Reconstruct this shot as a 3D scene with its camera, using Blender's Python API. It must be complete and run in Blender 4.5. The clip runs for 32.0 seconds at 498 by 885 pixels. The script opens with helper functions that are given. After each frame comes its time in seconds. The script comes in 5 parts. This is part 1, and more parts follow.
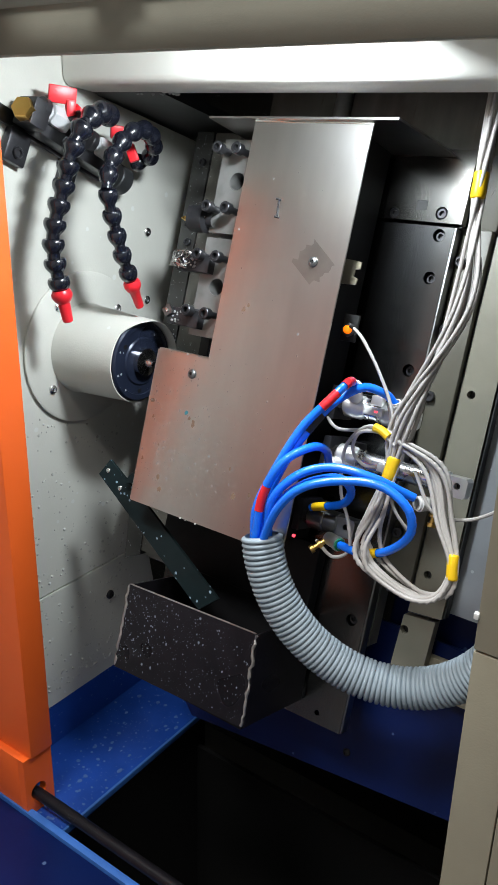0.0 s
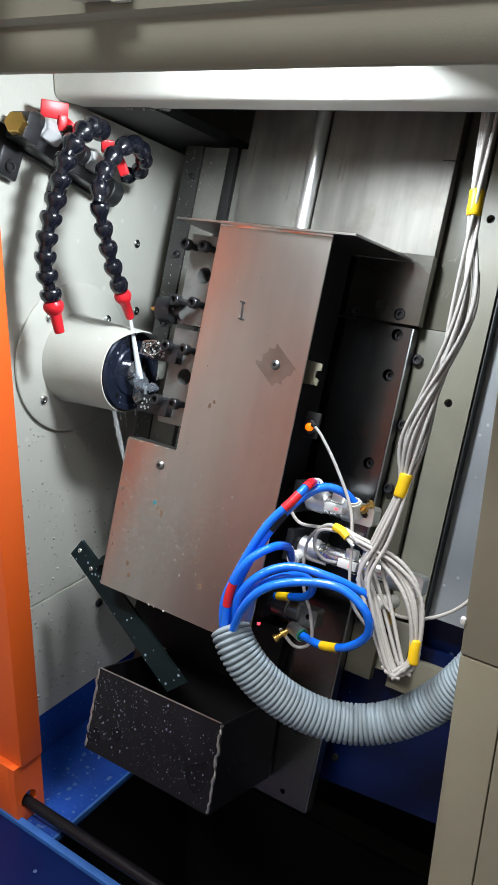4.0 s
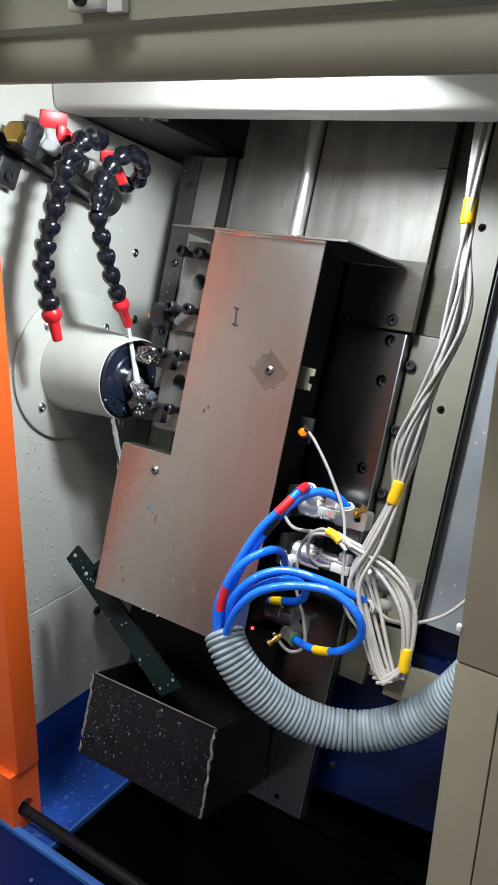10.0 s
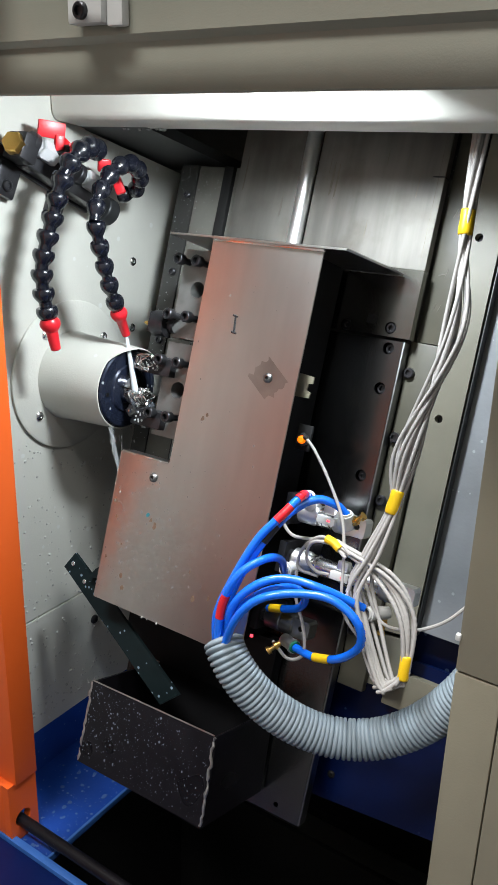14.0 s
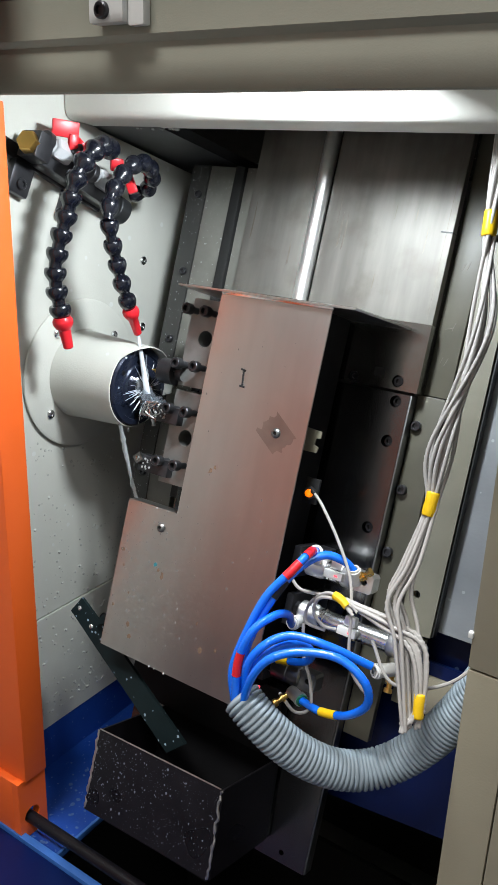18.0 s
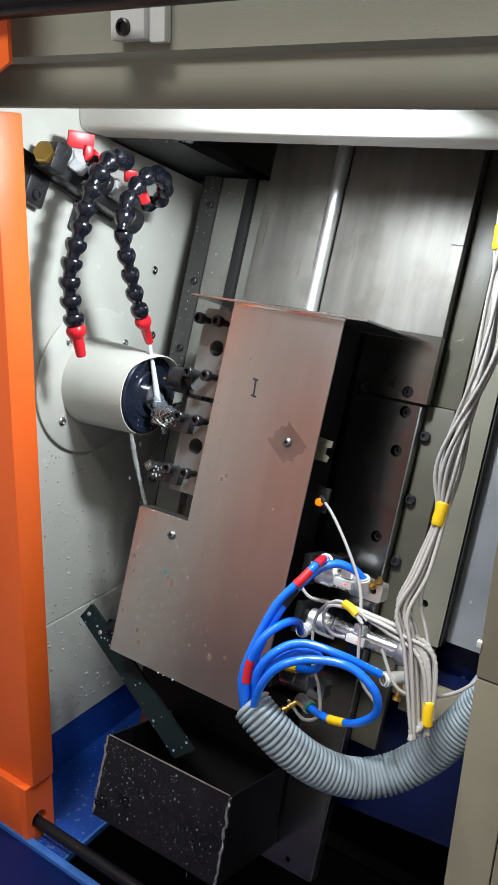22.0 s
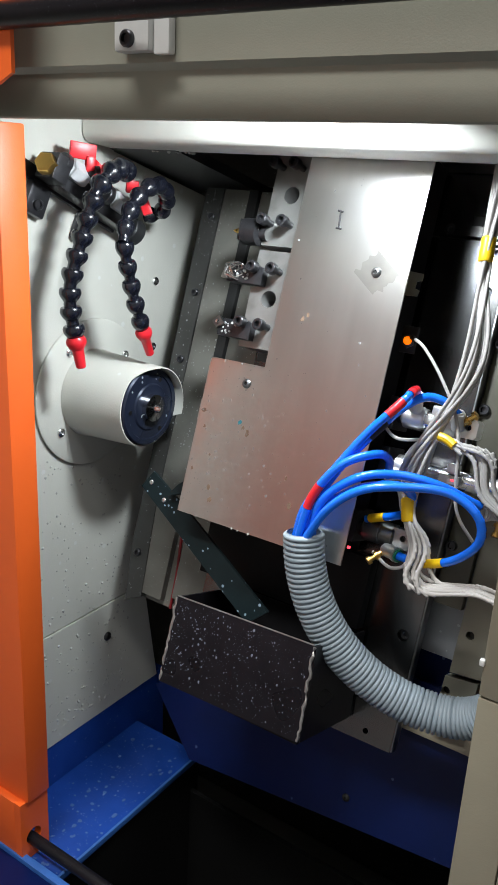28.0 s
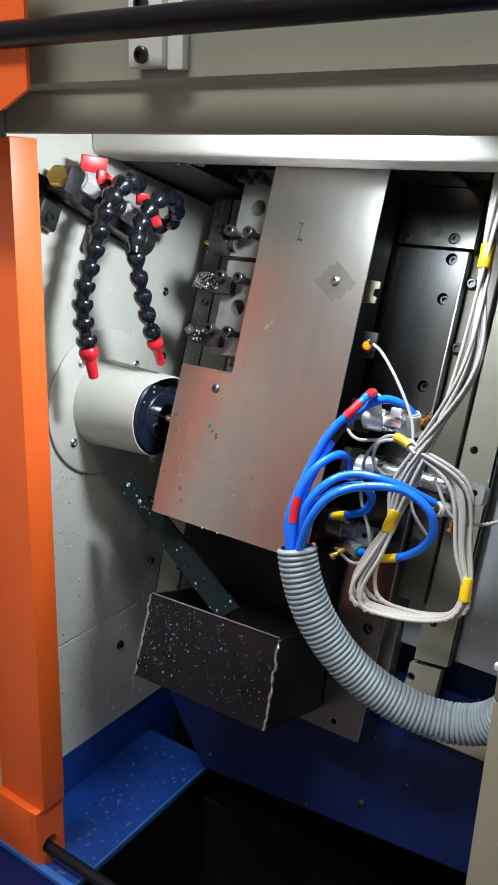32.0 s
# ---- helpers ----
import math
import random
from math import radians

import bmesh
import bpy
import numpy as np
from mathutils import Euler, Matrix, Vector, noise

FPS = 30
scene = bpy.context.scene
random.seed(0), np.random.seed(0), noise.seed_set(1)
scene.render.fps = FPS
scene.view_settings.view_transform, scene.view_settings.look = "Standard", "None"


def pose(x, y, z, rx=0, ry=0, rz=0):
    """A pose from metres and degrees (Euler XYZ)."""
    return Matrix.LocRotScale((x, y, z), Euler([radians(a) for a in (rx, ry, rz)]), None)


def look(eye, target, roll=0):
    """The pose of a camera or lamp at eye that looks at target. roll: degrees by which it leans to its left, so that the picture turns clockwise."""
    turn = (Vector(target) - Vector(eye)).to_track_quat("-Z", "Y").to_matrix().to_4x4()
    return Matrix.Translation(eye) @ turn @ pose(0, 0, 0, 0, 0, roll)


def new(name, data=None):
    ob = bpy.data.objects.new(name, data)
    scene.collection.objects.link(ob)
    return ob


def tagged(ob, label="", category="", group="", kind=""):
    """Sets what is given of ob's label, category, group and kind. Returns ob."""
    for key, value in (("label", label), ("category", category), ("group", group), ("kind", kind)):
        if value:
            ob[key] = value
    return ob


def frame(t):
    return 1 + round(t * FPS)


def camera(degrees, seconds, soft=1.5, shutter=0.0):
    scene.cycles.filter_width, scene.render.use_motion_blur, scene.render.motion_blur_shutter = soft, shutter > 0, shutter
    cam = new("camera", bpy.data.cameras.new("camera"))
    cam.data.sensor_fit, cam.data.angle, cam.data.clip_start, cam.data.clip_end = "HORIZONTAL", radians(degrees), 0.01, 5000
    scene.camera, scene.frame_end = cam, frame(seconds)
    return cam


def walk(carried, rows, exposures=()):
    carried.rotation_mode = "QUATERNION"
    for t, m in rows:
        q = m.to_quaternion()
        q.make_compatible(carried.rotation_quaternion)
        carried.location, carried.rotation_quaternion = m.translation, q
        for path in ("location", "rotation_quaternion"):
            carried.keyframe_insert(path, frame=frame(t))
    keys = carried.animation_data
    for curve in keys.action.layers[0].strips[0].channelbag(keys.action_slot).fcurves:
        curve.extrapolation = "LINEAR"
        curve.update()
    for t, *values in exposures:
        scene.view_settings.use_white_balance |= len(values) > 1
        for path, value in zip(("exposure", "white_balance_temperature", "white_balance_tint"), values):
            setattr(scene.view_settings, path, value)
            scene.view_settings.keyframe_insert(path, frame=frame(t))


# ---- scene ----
# One machine frame: x along the spindle, z up. The slide runs on a bed that leans back 72 degrees:
# u climbs along the bed, n stands off it. Bed lengths are in the bed's own unit of SIZE metres.
LEAN = radians(72.0)
BED = Matrix(((1, 0, 0, 0), (0, math.cos(LEAN), -math.sin(LEAN), 0), (0, math.sin(LEAN), math.cos(LEAN), 0), (0, 0, 0, 1)))
UP = Vector((0, math.cos(LEAN), math.sin(LEAN)))
SIZE = 0.86
FOOT = Vector((0.0845, -0.0809, 0.1877))


def on_bed(v):
    return FOOT + BED @ (Vector(v) * SIZE)


def far_bed(v):
    return BED @ Vector(v)


def bed_pose(at):
    return Matrix.Translation(FOOT) @ BED @ Matrix.Translation(Vector(at) * SIZE)


cam = camera(34.05, 32.0, soft=1.5)
walk(cam, [
    (0.0, pose(0.6092, -0.5574, 1.3331, 68.559, -1.208, 35.842)),
    (0.5, pose(0.6095, -0.5555, 1.3346, 68.477, -1.317, 35.994)),
    (1.0, pose(0.6056, -0.5609, 1.3362, 68.508, -1.510, 35.527)),
    (1.5, pose(0.6044, -0.5609, 1.3380, 68.451, -1.589, 35.424)),
    (2.0, pose(0.6027, -0.5605, 1.3378, 68.491, -1.663, 35.212)),
    (2.5, pose(0.6018, -0.5641, 1.3392, 68.550, -1.765, 34.870)),
    (3.0, pose(0.6062, -0.5631, 1.3387, 68.770, -1.765, 35.085)),
    (3.5, pose(0.6085, -0.5678, 1.3381, 69.041, -1.547, 34.802)),
    (5.5, pose(0.6120, -0.5716, 1.3375, 69.245, -1.816, 34.317)),
    (6.0, pose(0.6102, -0.5676, 1.3354, 69.311, -1.829, 34.439)),
    (6.5, pose(0.6091, -0.5671, 1.3358, 69.468, -1.894, 34.323)),
    (7.0, pose(0.6076, -0.5676, 1.3370, 69.498, -2.032, 34.144)),
    (7.5, pose(0.6079, -0.5656, 1.3359, 69.588, -2.060, 34.184)),
    (8.0, pose(0.6094, -0.5650, 1.3359, 69.653, -2.047, 34.220)),
    (8.5, pose(0.6088, -0.5680, 1.3362, 69.727, -2.043, 34.188)),
    (9.0, pose(0.6086, -0.5703, 1.3357, 69.773, -1.957, 34.415)),
    (9.5, pose(0.6125, -0.5709, 1.3357, 69.875, -1.768, 34.640)),
    (10.0, pose(0.6143, -0.5702, 1.3368, 69.862, -1.582, 34.709)),
    (10.5, pose(0.6131, -0.5704, 1.3386, 69.886, -1.544, 34.603)),
    (11.0, pose(0.6113, -0.5671, 1.3397, 69.819, -1.449, 34.707)),
    (11.5, pose(0.6113, -0.5648, 1.3395, 69.872, -1.482, 34.752)),
    (12.0, pose(0.6082, -0.5665, 1.3412, 69.797, -1.618, 34.460)),
    (12.5, pose(0.6096, -0.5678, 1.3400, 69.940, -1.646, 34.497)),
    (13.0, pose(0.6074, -0.5704, 1.3397, 69.983, -1.721, 34.351)),
    (13.5, pose(0.6086, -0.5711, 1.3423, 69.943, -1.699, 34.478)),
    (14.0, pose(0.6109, -0.5717, 1.3408, 70.192, -1.618, 34.308)),
    (14.5, pose(0.6089, -0.5719, 1.3409, 70.221, -1.572, 34.431)),
    (16.5, pose(0.6018, -0.5696, 1.3389, 69.961, -1.574, 34.841)),
    (17.0, pose(0.6028, -0.5751, 1.3382, 70.203, -1.625, 34.592)),
    (17.5, pose(0.6049, -0.5774, 1.3374, 70.375, -1.823, 34.499)),
    (18.0, pose(0.6038, -0.5813, 1.3391, 70.283, -1.854, 34.323)),
    (18.5, pose(0.6042, -0.5866, 1.3396, 70.370, -1.892, 34.276)),
    (19.0, pose(0.6037, -0.5904, 1.3406, 70.410, -1.929, 34.227)),
    (19.5, pose(0.6059, -0.5914, 1.3422, 70.506, -1.909, 34.327)),
    (20.0, pose(0.6029, -0.5906, 1.3428, 70.509, -1.901, 34.510)),
    (20.5, pose(0.6010, -0.5909, 1.3428, 70.609, -1.989, 34.466)),
    (21.0, pose(0.6016, -0.5922, 1.3424, 70.714, -2.011, 34.473)),
    (21.5, pose(0.6009, -0.5939, 1.3421, 70.801, -2.295, 34.378)),
    (22.0, pose(0.6002, -0.5917, 1.3429, 70.769, -2.311, 34.531)),
    (22.5, pose(0.6011, -0.5914, 1.3436, 70.885, -2.304, 34.582)),
    (23.0, pose(0.5997, -0.5886, 1.3432, 70.942, -2.298, 34.722)),
    (23.5, pose(0.5986, -0.5851, 1.3425, 70.972, -2.355, 34.692)),
    (24.0, pose(0.5978, -0.5851, 1.3420, 71.075, -2.398, 34.686)),
    (24.5, pose(0.5970, -0.5861, 1.3420, 71.144, -2.452, 34.708)),
    (25.0, pose(0.5969, -0.5868, 1.3415, 71.213, -2.446, 34.712)),
    (25.5, pose(0.5979, -0.5882, 1.3426, 71.245, -2.491, 34.746)),
    (27.5, pose(0.5939, -0.5862, 1.3444, 71.342, -2.741, 34.526)),
    (28.0, pose(0.5943, -0.5871, 1.3442, 71.418, -2.740, 34.550)),
    (28.5, pose(0.5965, -0.5891, 1.3440, 71.592, -2.755, 34.519)),
    (29.0, pose(0.5969, -0.5897, 1.3471, 71.539, -2.607, 34.356)),
    (29.5, pose(0.5949, -0.5903, 1.3471, 71.548, -2.583, 34.353)),
    (30.0, pose(0.5965, -0.5919, 1.3472, 71.660, -2.508, 34.509)),
    (30.5, pose(0.5955, -0.5941, 1.3460, 71.784, -2.376, 34.568)),
    (31.0, pose(0.5954, -0.5950, 1.3431, 71.963, -2.322, 34.549)),
    (31.5, pose(0.5924, -0.5960, 1.3440, 72.012, -2.399, 34.524)),
    (32.0, pose(0.5912, -0.5961, 1.3461, 71.954, -2.092, 34.602)),
], exposures=((0.0, -0.06), (2.4, -0.06), (3.2, 0.0), (27.3, 0.0), (28.2, -0.13), (32.0, -0.13)))

# ---- light ----
world = bpy.data.worlds.new("workshop_air")
scene.world = world
world.use_nodes = True
world.node_tree.nodes["Background"].inputs["Color"].default_value = (0.55, 0.6, 0.66, 1)
world.node_tree.nodes["Background"].inputs["Strength"].default_value = 0.03


def area_lamp(name, m, sx, sy, watts, colour, spread=180):
    d = bpy.data.lights.new(name, "AREA")
    d.shape, d.size, d.size_y, d.energy, d.color = "RECTANGLE", sx, sy, watts, colour
    d.spread = radians(spread)
    ob = new(name, d)
    ob.matrix_world = m
    return ob


area_lamp("work_lamp_light", look((0.300, -0.072, 1.402), (0.11, 0.0, 0.875)), 0.06, 0.04, 2.6, (0.86, 0.94, 1.0))
SHOP_LAMPS = ((0.1, -1.2, 67.0), (1.9, -1.3, 16.0))
for x, y, watts in SHOP_LAMPS:
    area_lamp("ceiling_lamp_light", look((x, y, 3.3), (x, y, 0)), 1.2, 0.3, watts, (1.0, 0.995, 0.98))

# ---- materials ----
MATS = {}


def mat(name, base, rough=0.5, metal=0.0, vary=0.15, grain=40.0, bump=0.0, bump_scale=200.0, spots=None, spot_colour=(0.8, 0.85, 0.88),
        stretch=(1, 1, 1), coat=0.0, emit=None, random_tint=0.0, blotch=0.0, blotch_colour=(0.2, 0.1, 0.06), blotch_scale=12.0,
        clear=0.0, ior=1.45, rough_vary=0.1):
    m = bpy.data.materials.new(name)
    m.use_nodes = True
    nt = m.node_tree
    N, L = nt.nodes, nt.links
    b = N["Principled BSDF"]
    tc = N.new("ShaderNodeTexCoord")
    mp = N.new("ShaderNodeMapping")
    mp.inputs["Scale"].default_value = stretch
    L.new(tc.outputs["Object"], mp.inputs["Vector"])
    fine = N.new("ShaderNodeTexNoise")
    fine.inputs["Scale"].default_value, fine.inputs["Detail"].default_value = grain, 6
    L.new(mp.outputs[0], fine.inputs["Vector"])
    broad = N.new("ShaderNodeTexNoise")
    broad.inputs["Scale"].default_value, broad.inputs["Detail"].default_value = grain * 0.13, 3
    L.new(tc.outputs["Object"], broad.inputs["Vector"])
    mix = N.new("ShaderNodeMath")
    mix.operation = "ADD"
    L.new(fine.outputs["Fac"], mix.inputs[0])
    L.new(broad.outputs["Fac"], mix.inputs[1])
    ramp = N.new("ShaderNodeMapRange")
    ramp.inputs["From Min"].default_value, ramp.inputs["From Max"].default_value = 0.6, 1.4
    ramp.inputs["To Min"].default_value, ramp.inputs["To Max"].default_value = 1 - vary, 1 + vary
    L.new(mix.outputs[0], ramp.inputs["Value"])
    col = N.new("ShaderNodeMix")
    col.data_type, col.blend_type = "RGBA", "MULTIPLY"
    col.inputs["Factor"].default_value = 1
    col.inputs["A"].default_value = (*base, 1)
    grey = N.new("ShaderNodeCombineColor")
    for i in range(3):
        L.new(ramp.outputs[0], grey.inputs[i])
    L.new(grey.outputs[0], col.inputs["B"])
    out = col.outputs["Result"]
    if random_tint:
        info = N.new("ShaderNodeObjectInfo")
        hsv = N.new("ShaderNodeHueSaturation")
        mr = N.new("ShaderNodeMapRange")
        mr.inputs["To Min"].default_value, mr.inputs["To Max"].default_value = 1 - random_tint, 1 + random_tint
        L.new(info.outputs["Random"], mr.inputs["Value"])
        L.new(mr.outputs[0], hsv.inputs["Value"])
        L.new(out, hsv.inputs["Color"])
        out = hsv.outputs[0]
    if blotch:
        bl = N.new("ShaderNodeTexNoise")
        bl.inputs["Scale"].default_value, bl.inputs["Detail"].default_value = blotch_scale, 5
        L.new(tc.outputs["Object"], bl.inputs["Vector"])
        cut = N.new("ShaderNodeMapRange")
        cut.inputs["From Min"].default_value, cut.inputs["From Max"].default_value = 0.5, 0.75
        cut.inputs["To Max"].default_value = blotch
        L.new(bl.outputs["Fac"], cut.inputs["Value"])
        c2 = N.new("ShaderNodeMix")
        c2.data_type = "RGBA"
        c2.inputs["B"].default_value = (*blotch_colour, 1)
        L.new(out, c2.inputs["A"])
        L.new(cut.outputs[0], c2.inputs["Factor"])
        out = c2.outputs["Result"]
    rv = N.new("ShaderNodeMapRange")
    rv.inputs["To Min"].default_value, rv.inputs["To Max"].default_value = max(0.02, rough - rough_vary), min(1, rough + rough_vary)
    L.new(broad.outputs["Fac"], rv.inputs["Value"])
    rough_out = rv.outputs[0]
    height = None
    if bump:
        bn = N.new("ShaderNodeTexNoise")
        bn.inputs["Scale"].default_value, bn.inputs["Detail"].default_value = bump_scale, 3
        L.new(mp.outputs[0], bn.inputs["Vector"])
        height = bn.outputs["Fac"]
    if spots:
        # dried coolant drops: (cells per metre, share of cells, radius in cells, strength)
        for cells, share, radius, strength in spots:
            vo = N.new("ShaderNodeTexVoronoi")
            vo.inputs["Scale"].default_value = cells
            L.new(tc.outputs["Object"], vo.inputs["Vector"])
            pick = N.new("ShaderNodeSeparateColor")
            L.new(vo.outputs["Color"], pick.inputs[0])
            size = N.new("ShaderNodeMath")
            size.operation = "MULTIPLY"
            L.new(pick.outputs[1], size.inputs[0])
            size.inputs[1].default_value = radius
            inside = N.new("ShaderNodeMath")
            inside.operation = "LESS_THAN"
            L.new(vo.outputs["Distance"], inside.inputs[0])
            L.new(size.outputs[0], inside.inputs[1])
            some = N.new("ShaderNodeMath")
            some.operation = "LESS_THAN"
            L.new(pick.outputs[0], some.inputs[0])
            patch = N.new("ShaderNodeTexNoise")
            patch.inputs["Scale"].default_value = 9.0
            L.new(tc.outputs["Object"], patch.inputs["Vector"])
            dens = N.new("ShaderNodeMapRange")
            dens.inputs["From Min"].default_value, dens.inputs["From Max"].default_value = 0.38, 0.62
            dens.inputs["To Min"].default_value, dens.inputs["To Max"].default_value = share * 0.25, share
            L.new(patch.outputs["Fac"], dens.inputs["Value"])
            L.new(dens.outputs[0], some.inputs[1])
            both = N.new("ShaderNodeMath")
            both.operation = "MULTIPLY"
            L.new(inside.outputs[0], both.inputs[0])
            L.new(some.outputs[0], both.inputs[1])
            amt = N.new("ShaderNodeMath")
            amt.operation = "MULTIPLY"
            amt.inputs[1].default_value = strength
            L.new(both.outputs[0], amt.inputs[0])
            c3 = N.new("ShaderNodeMix")
            c3.data_type = "RGBA"
            c3.inputs["B"].default_value = (*spot_colour, 1)
            L.new(out, c3.inputs["A"])
            L.new(amt.outputs[0], c3.inputs["Factor"])
            out = c3.outputs["Result"]
            if metal:
                less = N.new("ShaderNodeMath")
                less.operation = "MULTIPLY_ADD"
                less.inputs[1].default_value, less.inputs[2].default_value = -metal, metal
                L.new(amt.outputs[0], less.inputs[0])
                L.new(less.outputs[0], b.inputs["Metallic"])
    L.new(out, b.inputs["Base Color"])
    L.new(rough_out, b.inputs["Roughness"])
    if not (spots and metal):
        b.inputs["Metallic"].default_value = metal
    if height:
        bp = N.new("ShaderNodeBump")
        bp.inputs["Strength"].default_value, bp.inputs["Distance"].default_value = bump, 0.001
        L.new(height, bp.inputs["Height"])
        L.new(bp.outputs[0], b.inputs["Normal"])
    b.inputs["Coat Weight"].default_value = coat
    b.inputs["IOR"].default_value = ior
    if clear:
        b.inputs["Transmission Weight"].default_value = clear
    if emit:
        b.inputs["Emission Color"].default_value = (*emit[:3], 1)
        b.inputs["Emission Strength"].default_value = emit[3]
    MATS[name] = m
    return m


CREAM = mat("cream_paint", (0.585, 0.585, 0.53), 0.5, vary=0.05, grain=30, bump=0.18, bump_scale=520, spots=[(95, 0.10, 0.28, 0.25)])
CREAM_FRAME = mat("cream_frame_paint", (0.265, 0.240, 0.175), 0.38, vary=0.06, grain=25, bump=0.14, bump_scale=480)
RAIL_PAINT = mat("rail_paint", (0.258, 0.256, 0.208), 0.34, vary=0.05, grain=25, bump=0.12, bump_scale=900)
BEAM_PAINT = mat("beam_paint", (0.72, 0.72, 0.66), 0.5, vary=0.04, grain=30, bump=0.2, bump_scale=420)
ORANGE = mat("orange_paint", (0.82, 0.126, 0.018), 0.42, vary=0.05, grain=20, bump=0.12, bump_scale=600)
LINER = mat("grey_liner_sheet", (0.30, 0.30, 0.28), 0.5, 0.2, vary=0.1, grain=20)
BLUE = mat("blue_paint", (0.014, 0.060, 0.32), 0.26, vary=0.2, grain=30, bump=0.1, bump_scale=300,
           spots=[(240, 0.2, 0.34, 0.3), (480, 0.3, 0.3, 0.3)], spot_colour=(0.20, 0.32, 0.60))
SPLASH = mat("thin_coolant_splash", (0.06, 0.13, 0.34), 0.25, vary=0.2, grain=300)
# darker copy of BLUE for dark panels; on the well back it includes shade
BLUE_DARK = mat("dark_blue_paint_and_shade", (0.0025, 0.009, 0.058), 0.30, ior=1.3, vary=0.25, grain=25, bump=0.1, bump_scale=300,
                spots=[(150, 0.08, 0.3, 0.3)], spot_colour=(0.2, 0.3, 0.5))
BLUE_EDGE = mat("blue_edge_paint", (0.035, 0.12, 0.38), 0.4, vary=0.2, grain=60)
COVER = mat("brushed_cover_steel", (0.52, 0.51, 0.495), 0.30, 1.0, vary=0.10, grain=60, stretch=(1, 0.15, 1), bump=0.05, bump_scale=900,
            blotch=0.25, blotch_colour=(0.46, 0.40, 0.35), blotch_scale=16, rough_vary=0.05)
SPOT = mat("dried_coolant_spot", (0.24, 0.25, 0.255), 0.4, vary=0.1, grain=300)
# shade inside the cover and the tray, put into a near-black colour
COVER_DARK = mat("black_inside_shade", (0.008, 0.008, 0.009), 0.5, 0.0, vary=0.3, grain=30, ior=1.22)
PLATE = mat("ground_steel_plate", (0.14, 0.143, 0.146), 0.22, 1.0, vary=0.16, grain=30, stretch=(1, 0.2, 1), bump=0.05, bump_scale=700,
            blotch=0.5, blotch_colour=(0.12, 0.11, 0.10), blotch_scale=14)
END_STEEL = mat("ground_end_plate_steel", (0.22, 0.218, 0.205), 0.20, 1.0, vary=0.2, grain=40, stretch=(1, 0.3, 1), bump=0.05, bump_scale=800,
                blotch=0.6, blotch_colour=(0.13, 0.12, 0.10), blotch_scale=30)
WAY = mat("way_cover_steel", (0.215, 0.208, 0.19), 0.58, 0.9, vary=0.36, grain=70, stretch=(1, 0.12, 1), bump=0.05, bump_scale=800,
          blotch=0.8, blotch_colour=(0.14, 0.128, 0.108), blotch_scale=26)
RUB = mat("dark_rubbed_metal", (0.19, 0.175, 0.15), 0.55, 0.8, vary=0.3, grain=120)
BLOCK = mat("oiled_tool_steel", (0.26, 0.26, 0.25), 0.38, 0.5, vary=0.2, grain=60, blotch=0.4, blotch_colour=(0.07, 0.065, 0.06), blotch_scale=40)
BLACK_OX = mat("black_oxide", (0.055, 0.055, 0.06), 0.33, 0.7, vary=0.25, grain=150)
IRON = mat("dark_iron", (0.055, 0.058, 0.06), 0.45, 0.6, vary=0.25, grain=40, blotch=0.4, blotch_colour=(0.03, 0.03, 0.03), blotch_scale=25)
BED_PAINT = mat("grey_green_bed_paint", (0.150, 0.148, 0.130), 0.42, vary=0.25, grain=30, bump=0.15, bump_scale=300,
                blotch=0.5, blotch_colour=(0.05, 0.046, 0.04), blotch_scale=22, spots=[(260, 0.25, 0.26, 0.3), (480, 0.3, 0.32, 0.3)])
BED_STEEL = mat("bed_strip_steel", (0.07, 0.07, 0.067), 0.45, 0.5, vary=0.2, grain=30, blotch=0.5, blotch_colour=(0.05, 0.048, 0.045), blotch_scale=25, spots=[(260, 0.3, 0.28, 0.45), (480, 0.35, 0.32, 0.4)])
TRAY = mat("black_tray_sheet", (0.009, 0.008, 0.010), 0.30, 0.0, vary=0.35, grain=45, bump=0.08, bump_scale=260,
           spots=[(820, 0.4, 0.3, 0.3)], spot_colour=(0.2, 0.23, 0.28), ior=1.28)
TRAY_SPOT = mat("pale_tray_drop", (0.17, 0.19, 0.235), 0.25, vary=0.2, grain=300)
WELD = mat("weld_bead", (0.42, 0.40, 0.39), 0.34, 0.9, vary=0.3, grain=200, bump=0.6, bump_scale=260)
BAR = mat("painted_flat_bar", (0.009, 0.016, 0.018), 0.45, 0.0, vary=0.2, grain=60, ior=1.22, spots=[(240, 0.4, 0.34, 0.6)], spot_colour=(0.4, 0.55, 0.7))
HOSE = mat("black_hose_plastic", (0.006, 0.007, 0.012), 0.22, vary=0.2, grain=80, coat=0.4, ior=1.6)
RED = mat("red_plastic", (0.70, 0.02, 0.03), 0.33, vary=0.08, grain=60)
BRASS = mat("brass", (0.72, 0.45, 0.13), 0.28, 1.0, vary=0.12, grain=80)
SADDLE = mat("dull_cream_strip_paint", (0.21, 0.20, 0.155), 0.42, vary=0.14, grain=30, bump=0.1, bump_scale=400)
STRIP = mat("oily_olive_strip", (0.088, 0.083, 0.062), 0.42, 0.0, vary=0.18, grain=40, blotch=0.5, blotch_colour=(0.09, 0.085, 0.06), blotch_scale=18)
REAR = mat("dull_rear_sheet", (0.27, 0.285, 0.30), 0.5, 0.1, vary=0.2, grain=24, spots=[(200, 0.25, 0.3, 0.3)], bump=0.15, bump_scale=300)
ALU_DARK = mat("dull_grey_aluminium", (0.25, 0.255, 0.255), 0.38, 1.0, vary=0.15, grain=90)
